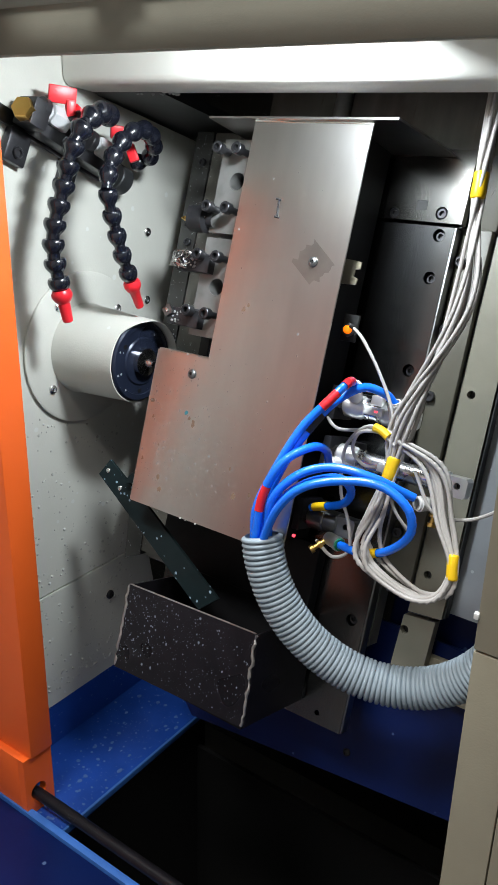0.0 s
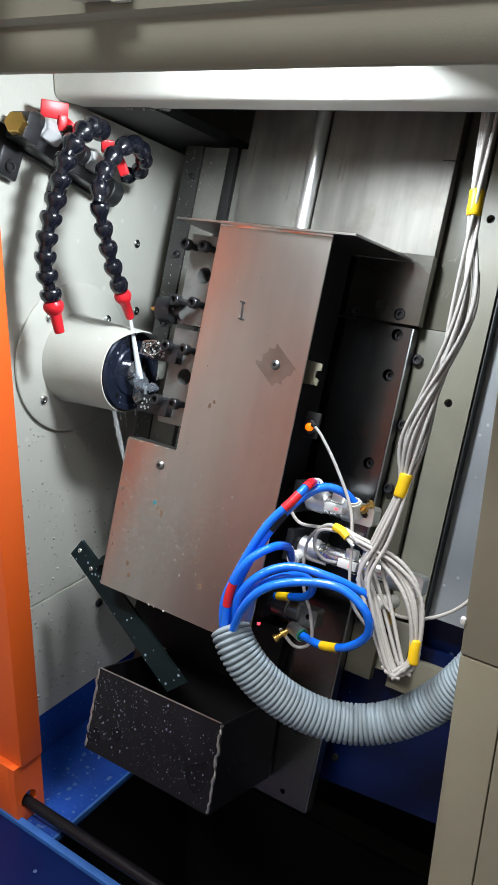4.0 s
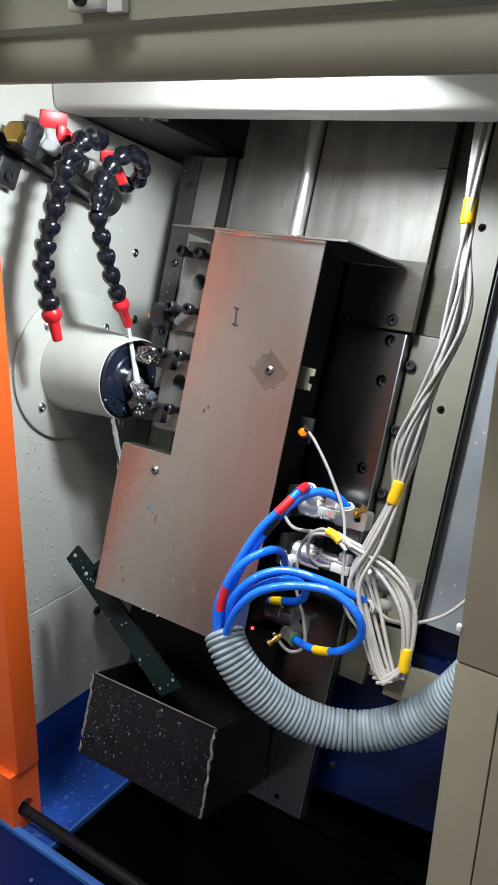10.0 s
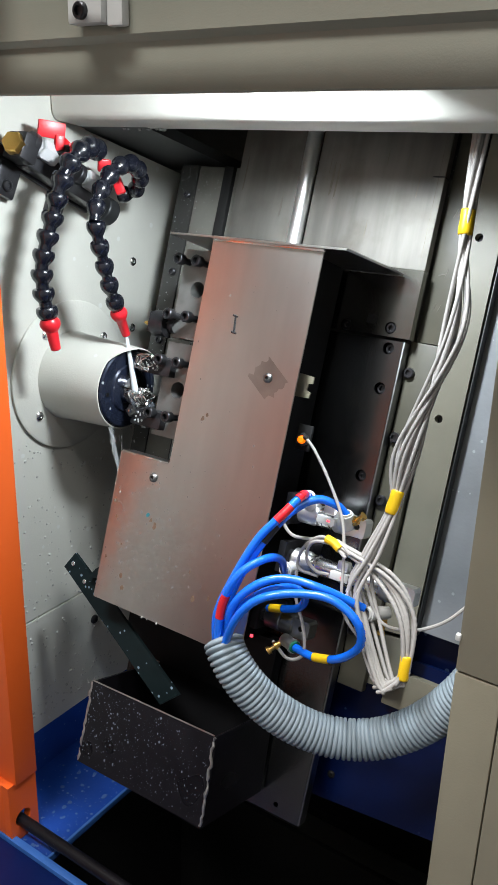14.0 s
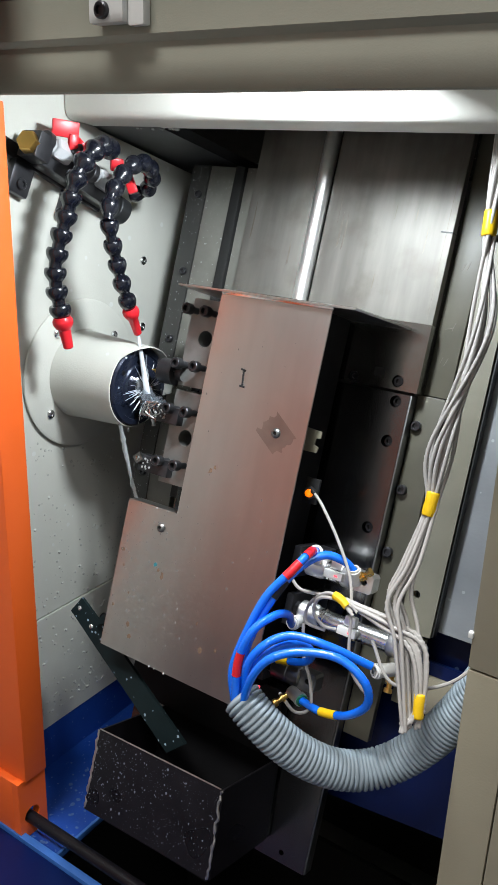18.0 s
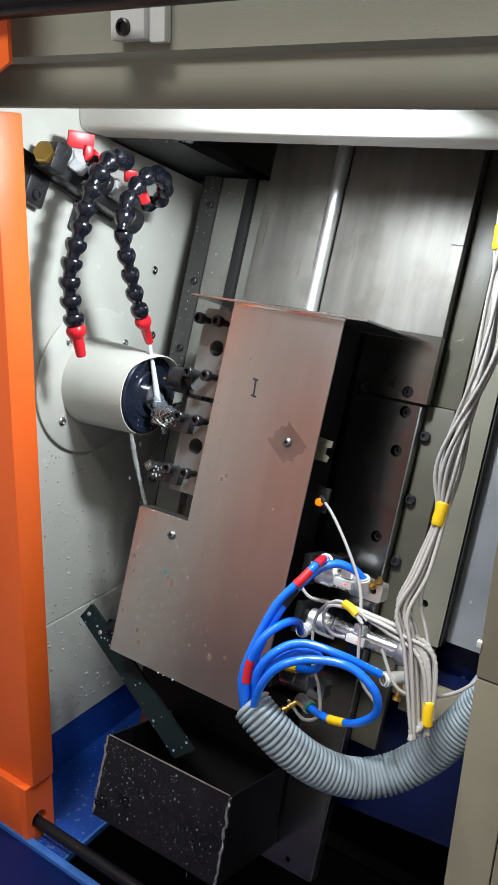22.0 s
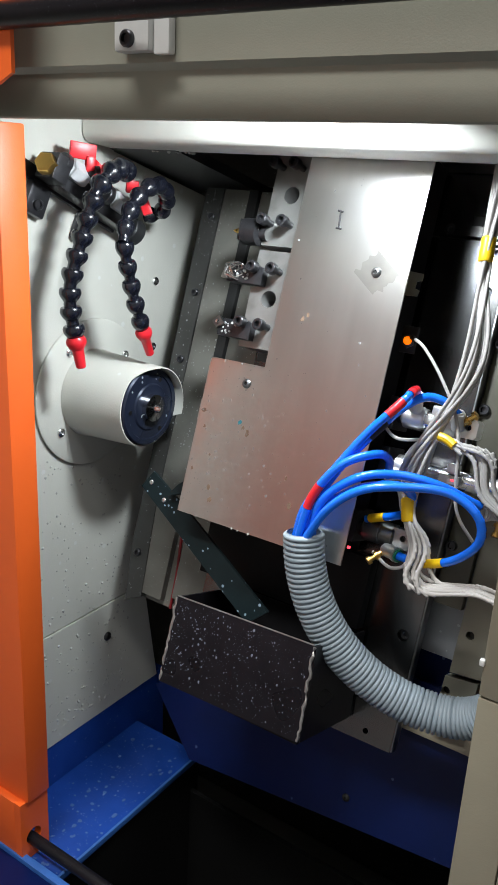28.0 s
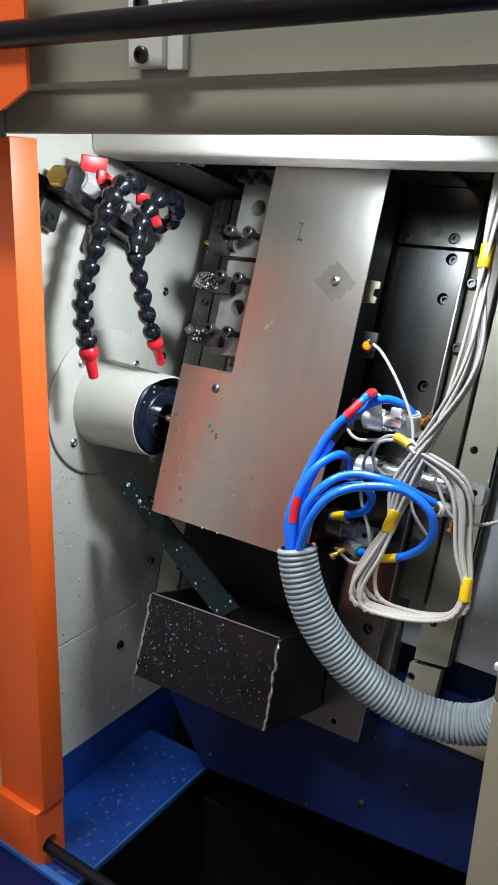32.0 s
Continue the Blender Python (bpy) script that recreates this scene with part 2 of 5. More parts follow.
CHROME = mat("turned_steel", (0.66, 0.66, 0.66), 0.2, 1.0, vary=0.08, grain=90)
BARREL = mat("polished_barrel_steel", (0.82, 0.82, 0.82), 0.26, 1.0, vary=0.08, grain=90)
ALU = mat("cast_aluminium", (0.80, 0.80, 0.79), 0.42, 1.0, vary=0.1, grain=90)
TUBE = mat("blue_tube_plastic", (0.008, 0.16, 0.85), 0.2, vary=0.06, grain=40, coat=0.4)
CABLE = mat("grey_cable_plastic", (0.40, 0.38, 0.36), 0.45, vary=0.05, grain=80)
CONDUIT = mat("grey_conduit_plastic", (0.25, 0.305, 0.345), 0.5, vary=0.08, grain=60, random_tint=0.04)
TAPE = mat("yellow_tape", (0.80, 0.50, 0.01), 0.4, vary=0.1, grain=120)
VALVE = mat("frosted_grey_valve_plastic", (0.52, 0.53, 0.54), 0.28, vary=0.12, grain=90, coat=0.3)
WHITE_PL = mat("grey_white_plastic", (0.62, 0.62, 0.60), 0.4, vary=0.06, grain=80)
GREEN_PL = mat("green_plastic", (0.01, 0.16, 0.09), 0.4)
# deep shade of bores, sockets and the tank's well, put into a black colour
DARK_HOLE = mat("black_recess_shade", (0.006, 0.006, 0.006), 0.5)
RED_DIM = mat("dark_red_hose_rubber", (0.20, 0.008, 0.012), 0.5)
RUBBER = mat("black_rubber", (0.012, 0.012, 0.012), 0.6)
INK = mat("black_marker_ink", (0.012, 0.011, 0.012), 0.85)
STAIN = mat("brown_coolant_stain", (0.17, 0.11, 0.075), 0.6, 0.3, vary=0.3, grain=200)
TEAL = mat("teal_paint_speck", (0.02, 0.16, 0.20), 0.5)
SMEAR = mat("grey_smear", (0.37, 0.355, 0.335), 0.33, 1.0, vary=0.2, grain=60)
LED = mat("orange_led", (0.7, 0.18, 0.01), 0.25, emit=(1.0, 0.17, 0.0, 1.3))
LED_RED = mat("red_led", (0.8, 0.05, 0.05), 0.3, emit=(1.0, 0.05, 0.08, 3.0))
TUBE_GLOW = mat("lamp_diffuser", (0.9, 0.9, 0.9), 0.4, emit=(0.93, 0.97, 1.0, 4.0))
FILM = mat("thin_bluish_coolant_film", (0.72, 0.80, 0.90), 0.10, vary=0.05, grain=60, clear=0.88, ior=1.30)
COOLANT = mat("milky_coolant", (0.86, 0.9, 0.92), 0.12, vary=0.05, grain=60, clear=0.7, ior=1.33)
WALL_DROP = mat("coolant_drops_on_paint", (0.60, 0.60, 0.56), 0.07, vary=0.04, clear=0.2, ior=1.33)
MILK = mat("milky_jet_coolant", (0.70, 0.75, 0.79), 0.2, vary=0.06, grain=60)
DROP = mat("clear_coolant_drops", (0.80, 0.82, 0.81), 0.06, vary=0.03, clear=0.55, ior=1.33)
SWARF = mat("bright_swarf", (0.55, 0.54, 0.53), 0.25, 1.0, vary=0.3, grain=120)
DISC = mat("dark_blue_collet_disc", (0.018, 0.024, 0.045), 0.28, 0.3, vary=0.3, grain=60, spots=[(210, 0.25, 0.30, 0.5)], coat=0.3)
ROOM = mat("workshop_wall_paint", (0.60, 0.60, 0.59), 0.8, vary=0.15, grain=3)
ROOM_FLOOR = mat("workshop_floor_paint", (0.26, 0.27, 0.26), 0.6, vary=0.2, grain=3)
ROOM_CEIL = mat("workshop_ceiling_paint", (0.72, 0.72, 0.70), 0.8, vary=0.1, grain=3)

# ---- building helpers ----
ORIGIN = {}
ON_BED = set()


def thing(name, at=(0, 0, 0), bed=True, label="", category="", group="", kind=""):
    """A top-level Empty; its parts are given in bed coordinates (x, u, n) or in world coordinates."""
    ob = new(name)
    ob.empty_display_size = 0.02
    m = Matrix.Translation(at)
    ob.matrix_world = bed_pose(at) if bed else m
    ORIGIN[ob.name] = Vector(at)
    if bed:
        ON_BED.add(ob.name)
    return tagged(ob, label, category, group, kind)


def finish(bm, material, smooth):
    bmesh.ops.recalc_face_normals(bm, faces=bm.faces)
    for f in bm.faces:
        f.smooth = smooth
    me = bpy.data.meshes.new("mesh")
    bm.to_mesh(me)
    bm.free()
    for mt in (material if isinstance(material, (list, tuple)) else [material]):
        me.materials.append(mt)
    return me


def part(name, bm, material, parent, label="", smooth=False, auto=True):
    org = ORIGIN[parent.name]
    bmesh.ops.translate(bm, vec=-org, verts=bm.verts)
    if parent.name in ON_BED:
        bmesh.ops.scale(bm, vec=(SIZE,) * 3, verts=bm.verts)
    me = finish(bm, material, True if auto else smooth)
    if auto:
        me.set_sharp_from_angle(angle=radians(35))
    me.name = name
    ob = new(name, me)
    ob.parent = parent
    ORIGIN[ob.name] = org
    if parent.name in ON_BED:
        ON_BED.add(ob.name)
    if label:
        ob["label"] = label
    return ob


def solo(name, bm, material, label="", category="", kind="", bed=False, group="", at=(0, 0, 0)):
    """A one-mesh top-level thing."""
    bmesh.ops.translate(bm, vec=-Vector(at), verts=bm.verts)
    if bed:
        bmesh.ops.scale(bm, vec=(SIZE,) * 3, verts=bm.verts)
    me = finish(bm, material, True)
    me.set_sharp_from_angle(angle=radians(35))
    me.name = name
    ob = new(name, me)
    ob.matrix_world = bed_pose(at) if bed else Matrix.Translation(at)
    ORIGIN[ob.name] = Vector(at)
    return tagged(ob, label, category, group, kind)


def box(x0, x1, y0, y1, z0, z1, bevel=0.0, bm=None, segments=2):
    bm = bm or bmesh.new()
    made = bmesh.ops.create_cube(bm, size=1, matrix=Matrix.Translation(((x0 + x1) / 2, (y0 + y1) / 2, (z0 + z1) / 2)) @ Matrix.Diagonal((abs(x1 - x0), abs(y1 - y0), abs(z1 - z0), 1)))
    if bevel:
        edges = list({e for v in made["verts"] for e in v.link_edges})
        bmesh.ops.bevel(bm, geom=edges, offset=bevel, segments=segments, affect="EDGES", profile=0.6)
    return bm


def turn_to(axis):
    return Vector(axis).to_track_quat("Z", "Y").to_matrix().to_4x4()


def lathe(profile, at, axis, seg=24, bm=None, caps=True):
    """Rings (r, h) along an axis from a point."""
    bm = bm or bmesh.new()
    m = Matrix.Translation(at) @ turn_to(axis)
    rings = []
    for r, h in profile:
        if r <= 1e-6:
            rings.append([bm.verts.new(m @ Vector((0, 0, h)))])
        else:
            rings.append([bm.verts.new(m @ Vector((r * math.cos(2 * math.pi * k / seg), r * math.sin(2 * math.pi * k / seg), h))) for k in range(seg)])
    for a, b in zip(rings, rings[1:]):
        for k in range(seg):
            q = [a[k % len(a)], a[(k + 1) % len(a)], b[(k + 1) % len(b)], b[k % len(b)]]
            q = [v for i, v in enumerate(q) if v not in q[:i]]
            if len(q) > 2:
                bm.faces.new(q)
    if caps:
        for ring in (rings[0], rings[-1]):
            if len(ring) > 2:
                bm.faces.new(ring)
    return bm


def cyl(a, b, r, seg=20, bm=None, bevel=0.0):
    a, b = Vector(a), Vector(b)
    h = (b - a).length
    prof = [(r, 0), (r, h)] if not bevel else [(r - bevel, 0), (r, bevel), (r, h - bevel), (r - bevel, h)]
    return lathe(prof, a, b - a, seg, bm)


def spline(points, count):
    """Points evenly along a smooth curve through the given ones."""
    p = [Vector(q) for q in points]
    p = [p[0] * 2 - p[1]] + p + [p[-1] * 2 - p[-2]]
    dense = []
    for i in range(1, len(p) - 2):
        for k in range(24):
            t = k / 24
            a, b, c, d = p[i - 1], p[i], p[i + 1], p[i + 2]
            dense.append(0.5 * (2 * b + (c - a) * t + (2 * a - 5 * b + 4 * c - d) * t * t + (3 * b - a - 3 * c + d) * t ** 3))
    dense.append(p[-2])
    run = [0.0]
    for a, b in zip(dense, dense[1:]):
        run.append(run[-1] + (b - a).length)
    res, j = [], 0
    for i in range(count):
        want = run[-1] * i / (count - 1)
        while j < len(run) - 2 and run[j + 1] < want:
            j += 1
        k = (want - run[j]) / max(1e-9, run[j + 1] - run[j])
        res.append(dense[j].lerp(dense[j + 1], min(1, max(0, k))))
    return res


def sweep(points, r, seg=10, count=0, bm=None, caps=True, radii=None):
    """A round tube along a curve through points."""
    bm = bm or bmesh.new()
    pts = spline(points, count) if count else [Vector(q) for q in points]
    up = None
    rings = []
    for i, q in enumerate(pts):
        d = (pts[min(i + 1, len(pts) - 1)] - pts[max(i - 1, 0)]).normalized()
        if up is None:
            up = d.orthogonal().normalized()
        up = (up - d * up.dot(d)).normalized()
        side = d.cross(up)
        rr = radii[i] if radii else r
        rings.append([bm.verts.new(q + rr * (up * math.cos(2 * math.pi * k / seg) + side * math.sin(2 * math.pi * k / seg))) for k in range(seg)])
    for a, b in zip(rings, rings[1:]):
        for k in range(seg):
            bm.faces.new((a[k], a[(k + 1) % seg], b[(k + 1) % seg], b[k]))
    if caps:
        bm.faces.new(rings[0])
        bm.faces.new(rings[-1])
    return bm


def slab(outline, z0, z1, holes=(), bm=None, to=None, seg=20):
    """A flat plate from a 2D outline, with round holes (x, y, r) through it. to: a function from (a, b, c) to a point."""
    bm = bm or bmesh.new()
    to = to or (lambda a, b, c: Vector((a, b, c)))
    loops = [list(outline)] + [[(cx + r * math.cos(2 * math.pi * k / seg), cy + r * math.sin(2 * math.pi * k / seg)) for k in range(seg)] for cx, cy, r in holes]
    sides = []
    for z in (z0, z1):
        layer, edges = [], []
        for lp in loops:
            vs = [bm.verts.new(to(a, b, z)) for a, b in lp]
            layer.append(vs)
            for i in range(len(vs)):
                edges.append(bm.edges.new((vs[i], vs[(i + 1) % len(vs)])))
        if len(loops) == 1:
            bm.faces.new(layer[0])
        else:
            bmesh.ops.triangle_fill(bm, edges=edges, use_beauty=True, use_dissolve=False)
        sides.append(layer)
    for la, lb in zip(*sides):
        for i in range(len(la)):
            j = (i + 1) % len(la)
            bm.faces.new((la[i], la[j], lb[j], lb[i]))
    return bm


def extrude_x(profile, x0, x1, bm=None):
    """A closed (y, z) profile carried along x."""
    return slab(profile, x0, x1, bm=bm, to=lambda a, b, c: Vector((c, a, b)))


def socket_screw(parent, at, axis, r=0.0065, h=0.008, material=None, name="socket_screw", shank=0.0):
    """A cap screw head with a hexagon socket, its washer face at the given point."""
    m = material or BLACK_OX
    prof = [(0, -shank)] if shank else []
    prof += ([(r * 0.6, -shank), (r * 0.6, 0)] if shank else []) + [(r, 0), (r, h - 0.0008), (r - 0.0008, h), (r * 0.55, h), (r * 0.5, h * 0.45), (0, h * 0.45)]
    return part(name, lathe(prof, at, axis, 16, caps=False), m, parent)


def button_screw(parent, at, axis, r=0.006, material=None, name="button_screw"):
    prof = [(r, 0), (r * 0.95, r * 0.3), (r * 0.7, r * 0.55), (r * 0.42, r * 0.62), (r * 0.38, r * 0.3), (0, r * 0.3)]
    return part(name, lathe(prof, at, axis, 16, caps=False), material or CHROME, parent)


def splash(count, place, z, tall=(1.0, 1.7), small=0.0005, large=0.0013, bm=None, to=None):
    """Flat drops: place() gives (x, y), z the face that they lie on."""
    bm = bm or bmesh.new()
    for i in range(count):
        x, y = place()
        r = small + large * random.random() ** 2.5
        k = random.uniform(*tall)
        ring = [(x + r * random.uniform(0.85, 1.1) * math.cos(a), y + r * k * math.sin(a) * (0.8 if math.sin(a) > 0 else 1.1)) for a in (2 * math.pi * j / 9 for j in range(9))]
        slab(ring, z - 0.0001, z + 0.00004 + 0.12 * r, bm=bm, to=to)
    return bm


RIDERS = []      # things that travel with the cross slide

# ---- setting ----
def panel_x(name, outline, x0, x1, material, label, category="wall", holes=()):
    """A sheet that stands across the spindle axis, from a (y, z) outline."""
    return solo(name, slab(outline, x0, x1, holes=holes, to=lambda a, b, c: Vector((c, a, b))), material, label, category, "structure")


wall_left = panel_x("wall_left", [(-0.42, 0.857), (0.065, 0.857), (0.073, 0.889), (0.132, 1.13), (0.19, 1.312), (0.039, 1.3545), (0.039, 1.52), (-0.42, 1.52)],
                    -0.02, 0.0, CREAM, "cream textured sheet-metal headstock wall with coolant drops")
lower_panel = panel_x("wall_lower_left", [(-0.42, 0.717), (0.114, 0.712), (0.088, 0.855), (-0.42, 0.855)], -0.02, 0.001, CREAM,
                      "cream lower sheet-metal panel below the headstock seam")


def wall_bolt(parent, y, z, r=0.0048, material=None, x=0.0):
    return button_screw(parent, (x, y, z), (1, 0, 0), r, material, "bolt")


for y, z in ((0.1038, 1.2224), (0.10, 1.15), (0.112, 1.045), (-0.01, 1.30)):
    wall_bolt(wall_left, y, z)
wall_bolt(lower_panel, 0.023, 0.813, 0.0055, BLACK_OX, 0.001)

# inner roof sheets behind the lamp beam
roof = solo("ceiling", slab([(0.15, 1.335), (0.225, 1.311), (0.40, 1.300), (0.40, 1.31), (0.225, 1.321), (0.15, 1.345)], -0.10, 0.085,
                            to=lambda a, b, c: far_bed((c, b, a))), IRON, "dark oily sheet-metal roof over the bed", "ceiling", "structure")
solo("ceiling_rear", box(0.052, 0.80, 1.412, 1.42, 0.10, 0.255), IRON, "dark sheet-metal roof over the way covers", "ceiling", "structure", bed=True)
solo("enclosure_top", box(-0.9, 0.80, -0.166, 0.70, 1.66, 1.68), CREAM_FRAME, "plain cream machine roof panel", "panel", "structure")
solo("enclosure_back", box(-0.9, 0.80, 0.66, 0.69, 0.0, 1.66), BED_STEEL, "plain grey machine back wall", "wall", "structure")
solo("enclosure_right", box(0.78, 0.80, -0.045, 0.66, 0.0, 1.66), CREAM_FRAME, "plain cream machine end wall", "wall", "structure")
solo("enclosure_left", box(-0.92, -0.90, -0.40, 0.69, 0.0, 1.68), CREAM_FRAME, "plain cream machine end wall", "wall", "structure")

# lamp beam across the top of the chamber
beam = solo("lamp_beam", extrude_x([(-0.003, 1.3665), (-0.0012, 1.3635), (0.003, 1.3615), (0.037, 1.3565), (0.041, 1.358), (0.041, 1.50), (-0.004, 1.50), (-0.004, 1.370)], 0.0015, 0.78),
            BEAM_PAINT, "cream painted beam across the chamber with hanging drops", "beam", "structure")
random.seed(4)
for i in range(15):
    x = 0.045 + 0.06 * random.random()
    y = 0.036 + 0.004 * random.random()
    r = 0.0012 + 0.0012 * random.random()
    part("drip", lathe([(0, -r * 1.3), (r * 0.8, -r * 0.9), (r, -r * 0.2), (r * 0.7, r * 0.8), (0, r * 1.4)], (x, y, 1.3568), (0, 0, 1), 10, caps=False), DROP, beam)

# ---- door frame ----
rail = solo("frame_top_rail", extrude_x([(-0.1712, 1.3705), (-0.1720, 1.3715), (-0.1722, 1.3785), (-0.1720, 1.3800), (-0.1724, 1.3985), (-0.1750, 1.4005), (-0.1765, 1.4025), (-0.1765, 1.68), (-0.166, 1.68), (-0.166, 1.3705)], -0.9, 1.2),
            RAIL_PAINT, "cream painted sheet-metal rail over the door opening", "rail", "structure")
bracket = thing("rod_bracket", (0.215, -0.18, 1.418), False, "small grey aluminium bracket on the top rail holding the rod", "bracket")
part("bracket_body", box(0.2155, 0.2430, -0.1875, -0.177, 1.4076, 1.458, 0.002), WHITE_PL, bracket)
part("bracket_flange", box(0.2432, 0.2555, -0.1835, -0.177, 1.406, 1.458, 0.0015), WHITE_PL, bracket)
socket_screw(bracket, (0.2275, -0.1874, 1.4145), (0, -1, 0), 0.0050, 0.0035)
socket_screw(bracket, (0.2275, -0.1874, 1.4425), (0, -1, 0), 0.0050, 0.0035)
solo("upper_door_rod", cyl((-0.6, -0.2065, 1.4285), (1.2, -0.2065, 1.4285), 0.0082, 24), TRAY, "long dark steel guide rod under the top rail", "rod")
solo("lower_door_rod", cyl((-0.6, -0.1475, 0.680), (1.2, -0.1475, 0.680), 0.0060, 24), TRAY, "long black steel guide rod over the sill", "rod")

door = thing("sliding_door", (-0.2, -0.16, 0.69), False, "orange painted sliding door pushed open", "door")
part("door_skin", box(-0.62, 0.0645, -0.1560, -0.128, 0.732, 1.3695, 0.002), ORANGE, door)
foot = slab([(-0.1635, 0.6605), (-0.128, 0.6605), (-0.128, 0.7325), (-0.1635, 0.7325)], 0.052, 0.0612, holes=((-0.1475, 0.685, 0.0098),), to=lambda a, b, c: Vector((c, a, b)))
part("door_liner", box(-0.62, 0.056, -0.1278, -0.1260, 0.736, 1.366), LINER, door, "plain grey inner sheet")
part("door_foot", foot, ORANGE, door)
part("door_foot_outer", box(-0.62, 0.0515, -0.1632, -0.150, 0.6615, 0.7315, 0.002), ORANGE, door)
part("outer_skin", box(-0.62, -0.010, -0.175, -0.1565, 0.733, 1.3650, 0.004), ORANGE, door)
part("hanger", slab([(-0.5, 1.3830), (0.117, 1.3830), (0.1440, 1.3955), (0.1447, 1.50), (-0.5, 1.50)], -0.2060, -0.2030, to=lambda a, b, c: Vector((a, c, b))), ORANGE, door)
part("hanger_lip", box(-0.5, 0.116, -0.2028, -0.2008, 1.366, 1.3850, 0.0005), IRON, door)

post = thing("frame_right_post", (0.5, -0.06, 0.8), False, "cream painted sheet-metal post beside the opening", "post", kind="structure")
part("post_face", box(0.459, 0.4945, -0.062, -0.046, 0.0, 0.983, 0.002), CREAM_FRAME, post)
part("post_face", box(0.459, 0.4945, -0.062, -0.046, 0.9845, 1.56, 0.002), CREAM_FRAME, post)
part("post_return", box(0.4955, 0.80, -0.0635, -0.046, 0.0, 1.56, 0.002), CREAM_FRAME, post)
tie = solo("cable_tie", box(0.4565, 0.4605, -0.0645, -0.060, 1.0105, 1.0155, 0.001), WHITE_PL, "small white nylon cable tie on the post edge", "cable tie", at=(0.461, -0.062, 1.013))

sill = thing("frame_sill", (0.2, -0.3, 0.66), False, "dark blue painted sill of the door opening", "sill", kind="structure")
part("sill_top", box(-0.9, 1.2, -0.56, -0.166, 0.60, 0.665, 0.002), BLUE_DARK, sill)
part("sill_edge", box(-0.9, 1.2, -0.1655, -0.1575, 0.60, 0.6685, 0.0015), BLUE_EDGE, sill, "lighter scuffed blue edge")
solo("front_cladding", box(-0.9, 1.2, -0.555, -0.535, 0.02, 0.60), BLUE_DARK, "plain dark blue machine front cladding", "panel", "structure")

# ---- chip tank ----
tank = thing("chip_tank", (0.25, -0.05, 0.5), False, "blue painted chip tank with a dark open well", "tank", kind="structure")
part("side_shelf", slab([(0.0, -0.1565), (0.103, -0.1565), (0.100, 0.078), (0.0, 0.078)], 0.652, 0.66), BLUE, tank, "bright blue shelf splashed with coolant")
part("shelf_edge", box(0.1005, 0.1035, -0.1565, 0.078, 0.6535, 0.6612, 0.0008), BLUE_EDGE, tank, "lighter worn shelf edge")
random.seed(63)
tagged(part("coolant_splash", splash(130, lambda: (random.uniform(0.004, 0.098), -0.155 + 0.21 * random.random() ** 1.4), 0.66, (0.7, 1.6), 0.0005, 0.0024), SPLASH, tank, "pale coolant splashes"), kind="stuff")
part("side_skirt", box(-0.02, -0.0005, -0.42, 0.13, 0.60, 0.714), BLUE, tank)
# well walls and floor are coloured black for the shade down there
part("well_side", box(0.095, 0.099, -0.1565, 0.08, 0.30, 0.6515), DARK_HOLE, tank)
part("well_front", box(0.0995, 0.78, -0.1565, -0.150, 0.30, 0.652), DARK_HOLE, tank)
part("well_floor", box(0.0995, 0.78, -0.1495, 0.10, 0.30, 0.31), DARK_HOLE, tank, "well floor with its deep shade put into the black colour")
# the shade at the back of the well is put into this dark blue
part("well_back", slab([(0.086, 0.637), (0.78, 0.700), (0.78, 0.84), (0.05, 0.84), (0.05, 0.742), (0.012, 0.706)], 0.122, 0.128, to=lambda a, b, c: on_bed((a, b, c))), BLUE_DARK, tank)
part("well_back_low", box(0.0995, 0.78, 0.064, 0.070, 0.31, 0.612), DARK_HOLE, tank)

random.seed(11)
bm = bmesh.new()
for i in range(150):
    x, y = random.uniform(0.12, 0.44), random.uniform(-0.14, 0.05)
    a = random.uniform(0, 6.28)
    l = random.uniform(0.006, 0.02)
    p = [Vector((x + l * k * math.cos(a + 0.5 * k), y + l * k * math.sin(a + 0.5 * k), 0.3115 + 0.0012 * k)) for k in (0, 0.5, 1, 1.5)]
    sweep(p, 0.0004, 4, bm=bm)
solo("swarf_heap", bm, SWARF, "fine bright curls of swarf in the dark well", "swarf", "stuff")

# ---- bed strips ----
bed = thing("machine_bed", (0.1, 1.0, 0.15), True, "grey-green slanted lathe bed with bolted strips", "bed", kind="structure")
part("bed_face", box(-0.03, 0.300, 0.815, 1.336, 0.130, 0.152), BED_PAINT, bed)
part("edge_strip", slab([(-0.0510, 1.336), (-0.0255, 1.336), (-0.0245, 0.95), (-0.0160, 0.8176), (-0.0391, 0.806), (-0.0475, 0.880), (-0.0470, 0.9436), (-0.0495, 1.117)], 0.140, 0.163), BED_STEEL, bed)
part("guide_strip", box(-0.0245, 0.0135, 0.822, 1.336, 0.146, 0.1615, 0.0015), BED_PAINT, bed)
part("seal_lip", box(0.0145, 0.0275, 0.93, 1.336, 0.148, 0.165, 0.001), RUBBER, bed, "black rubber wiper lip")
part("guide_strip", box(0.0285, 0.074, 0.83, 1.336, 0.146, 0.1605, 0.0015), BED_PAINT, bed)
part("seal_lip", box(0.0745, 0.079, 0.80, 1.336, 0.148, 0.160, 0.0008), RUBBER, bed)
for u in (1.30, 1.205, 1.12, 1.035, 0.95, 0.87):
    socket_screw(bed, (-0.0345, u, 0.163), (0, 0, 1), 0.0048, 0.004)
part("floor_ledge", box(0.335, 0.46, 0.788, 0.826, 0.105, 0.140, 0.0015), CREAM_FRAME, bed, "cream painted ledge at the foot of the bed")
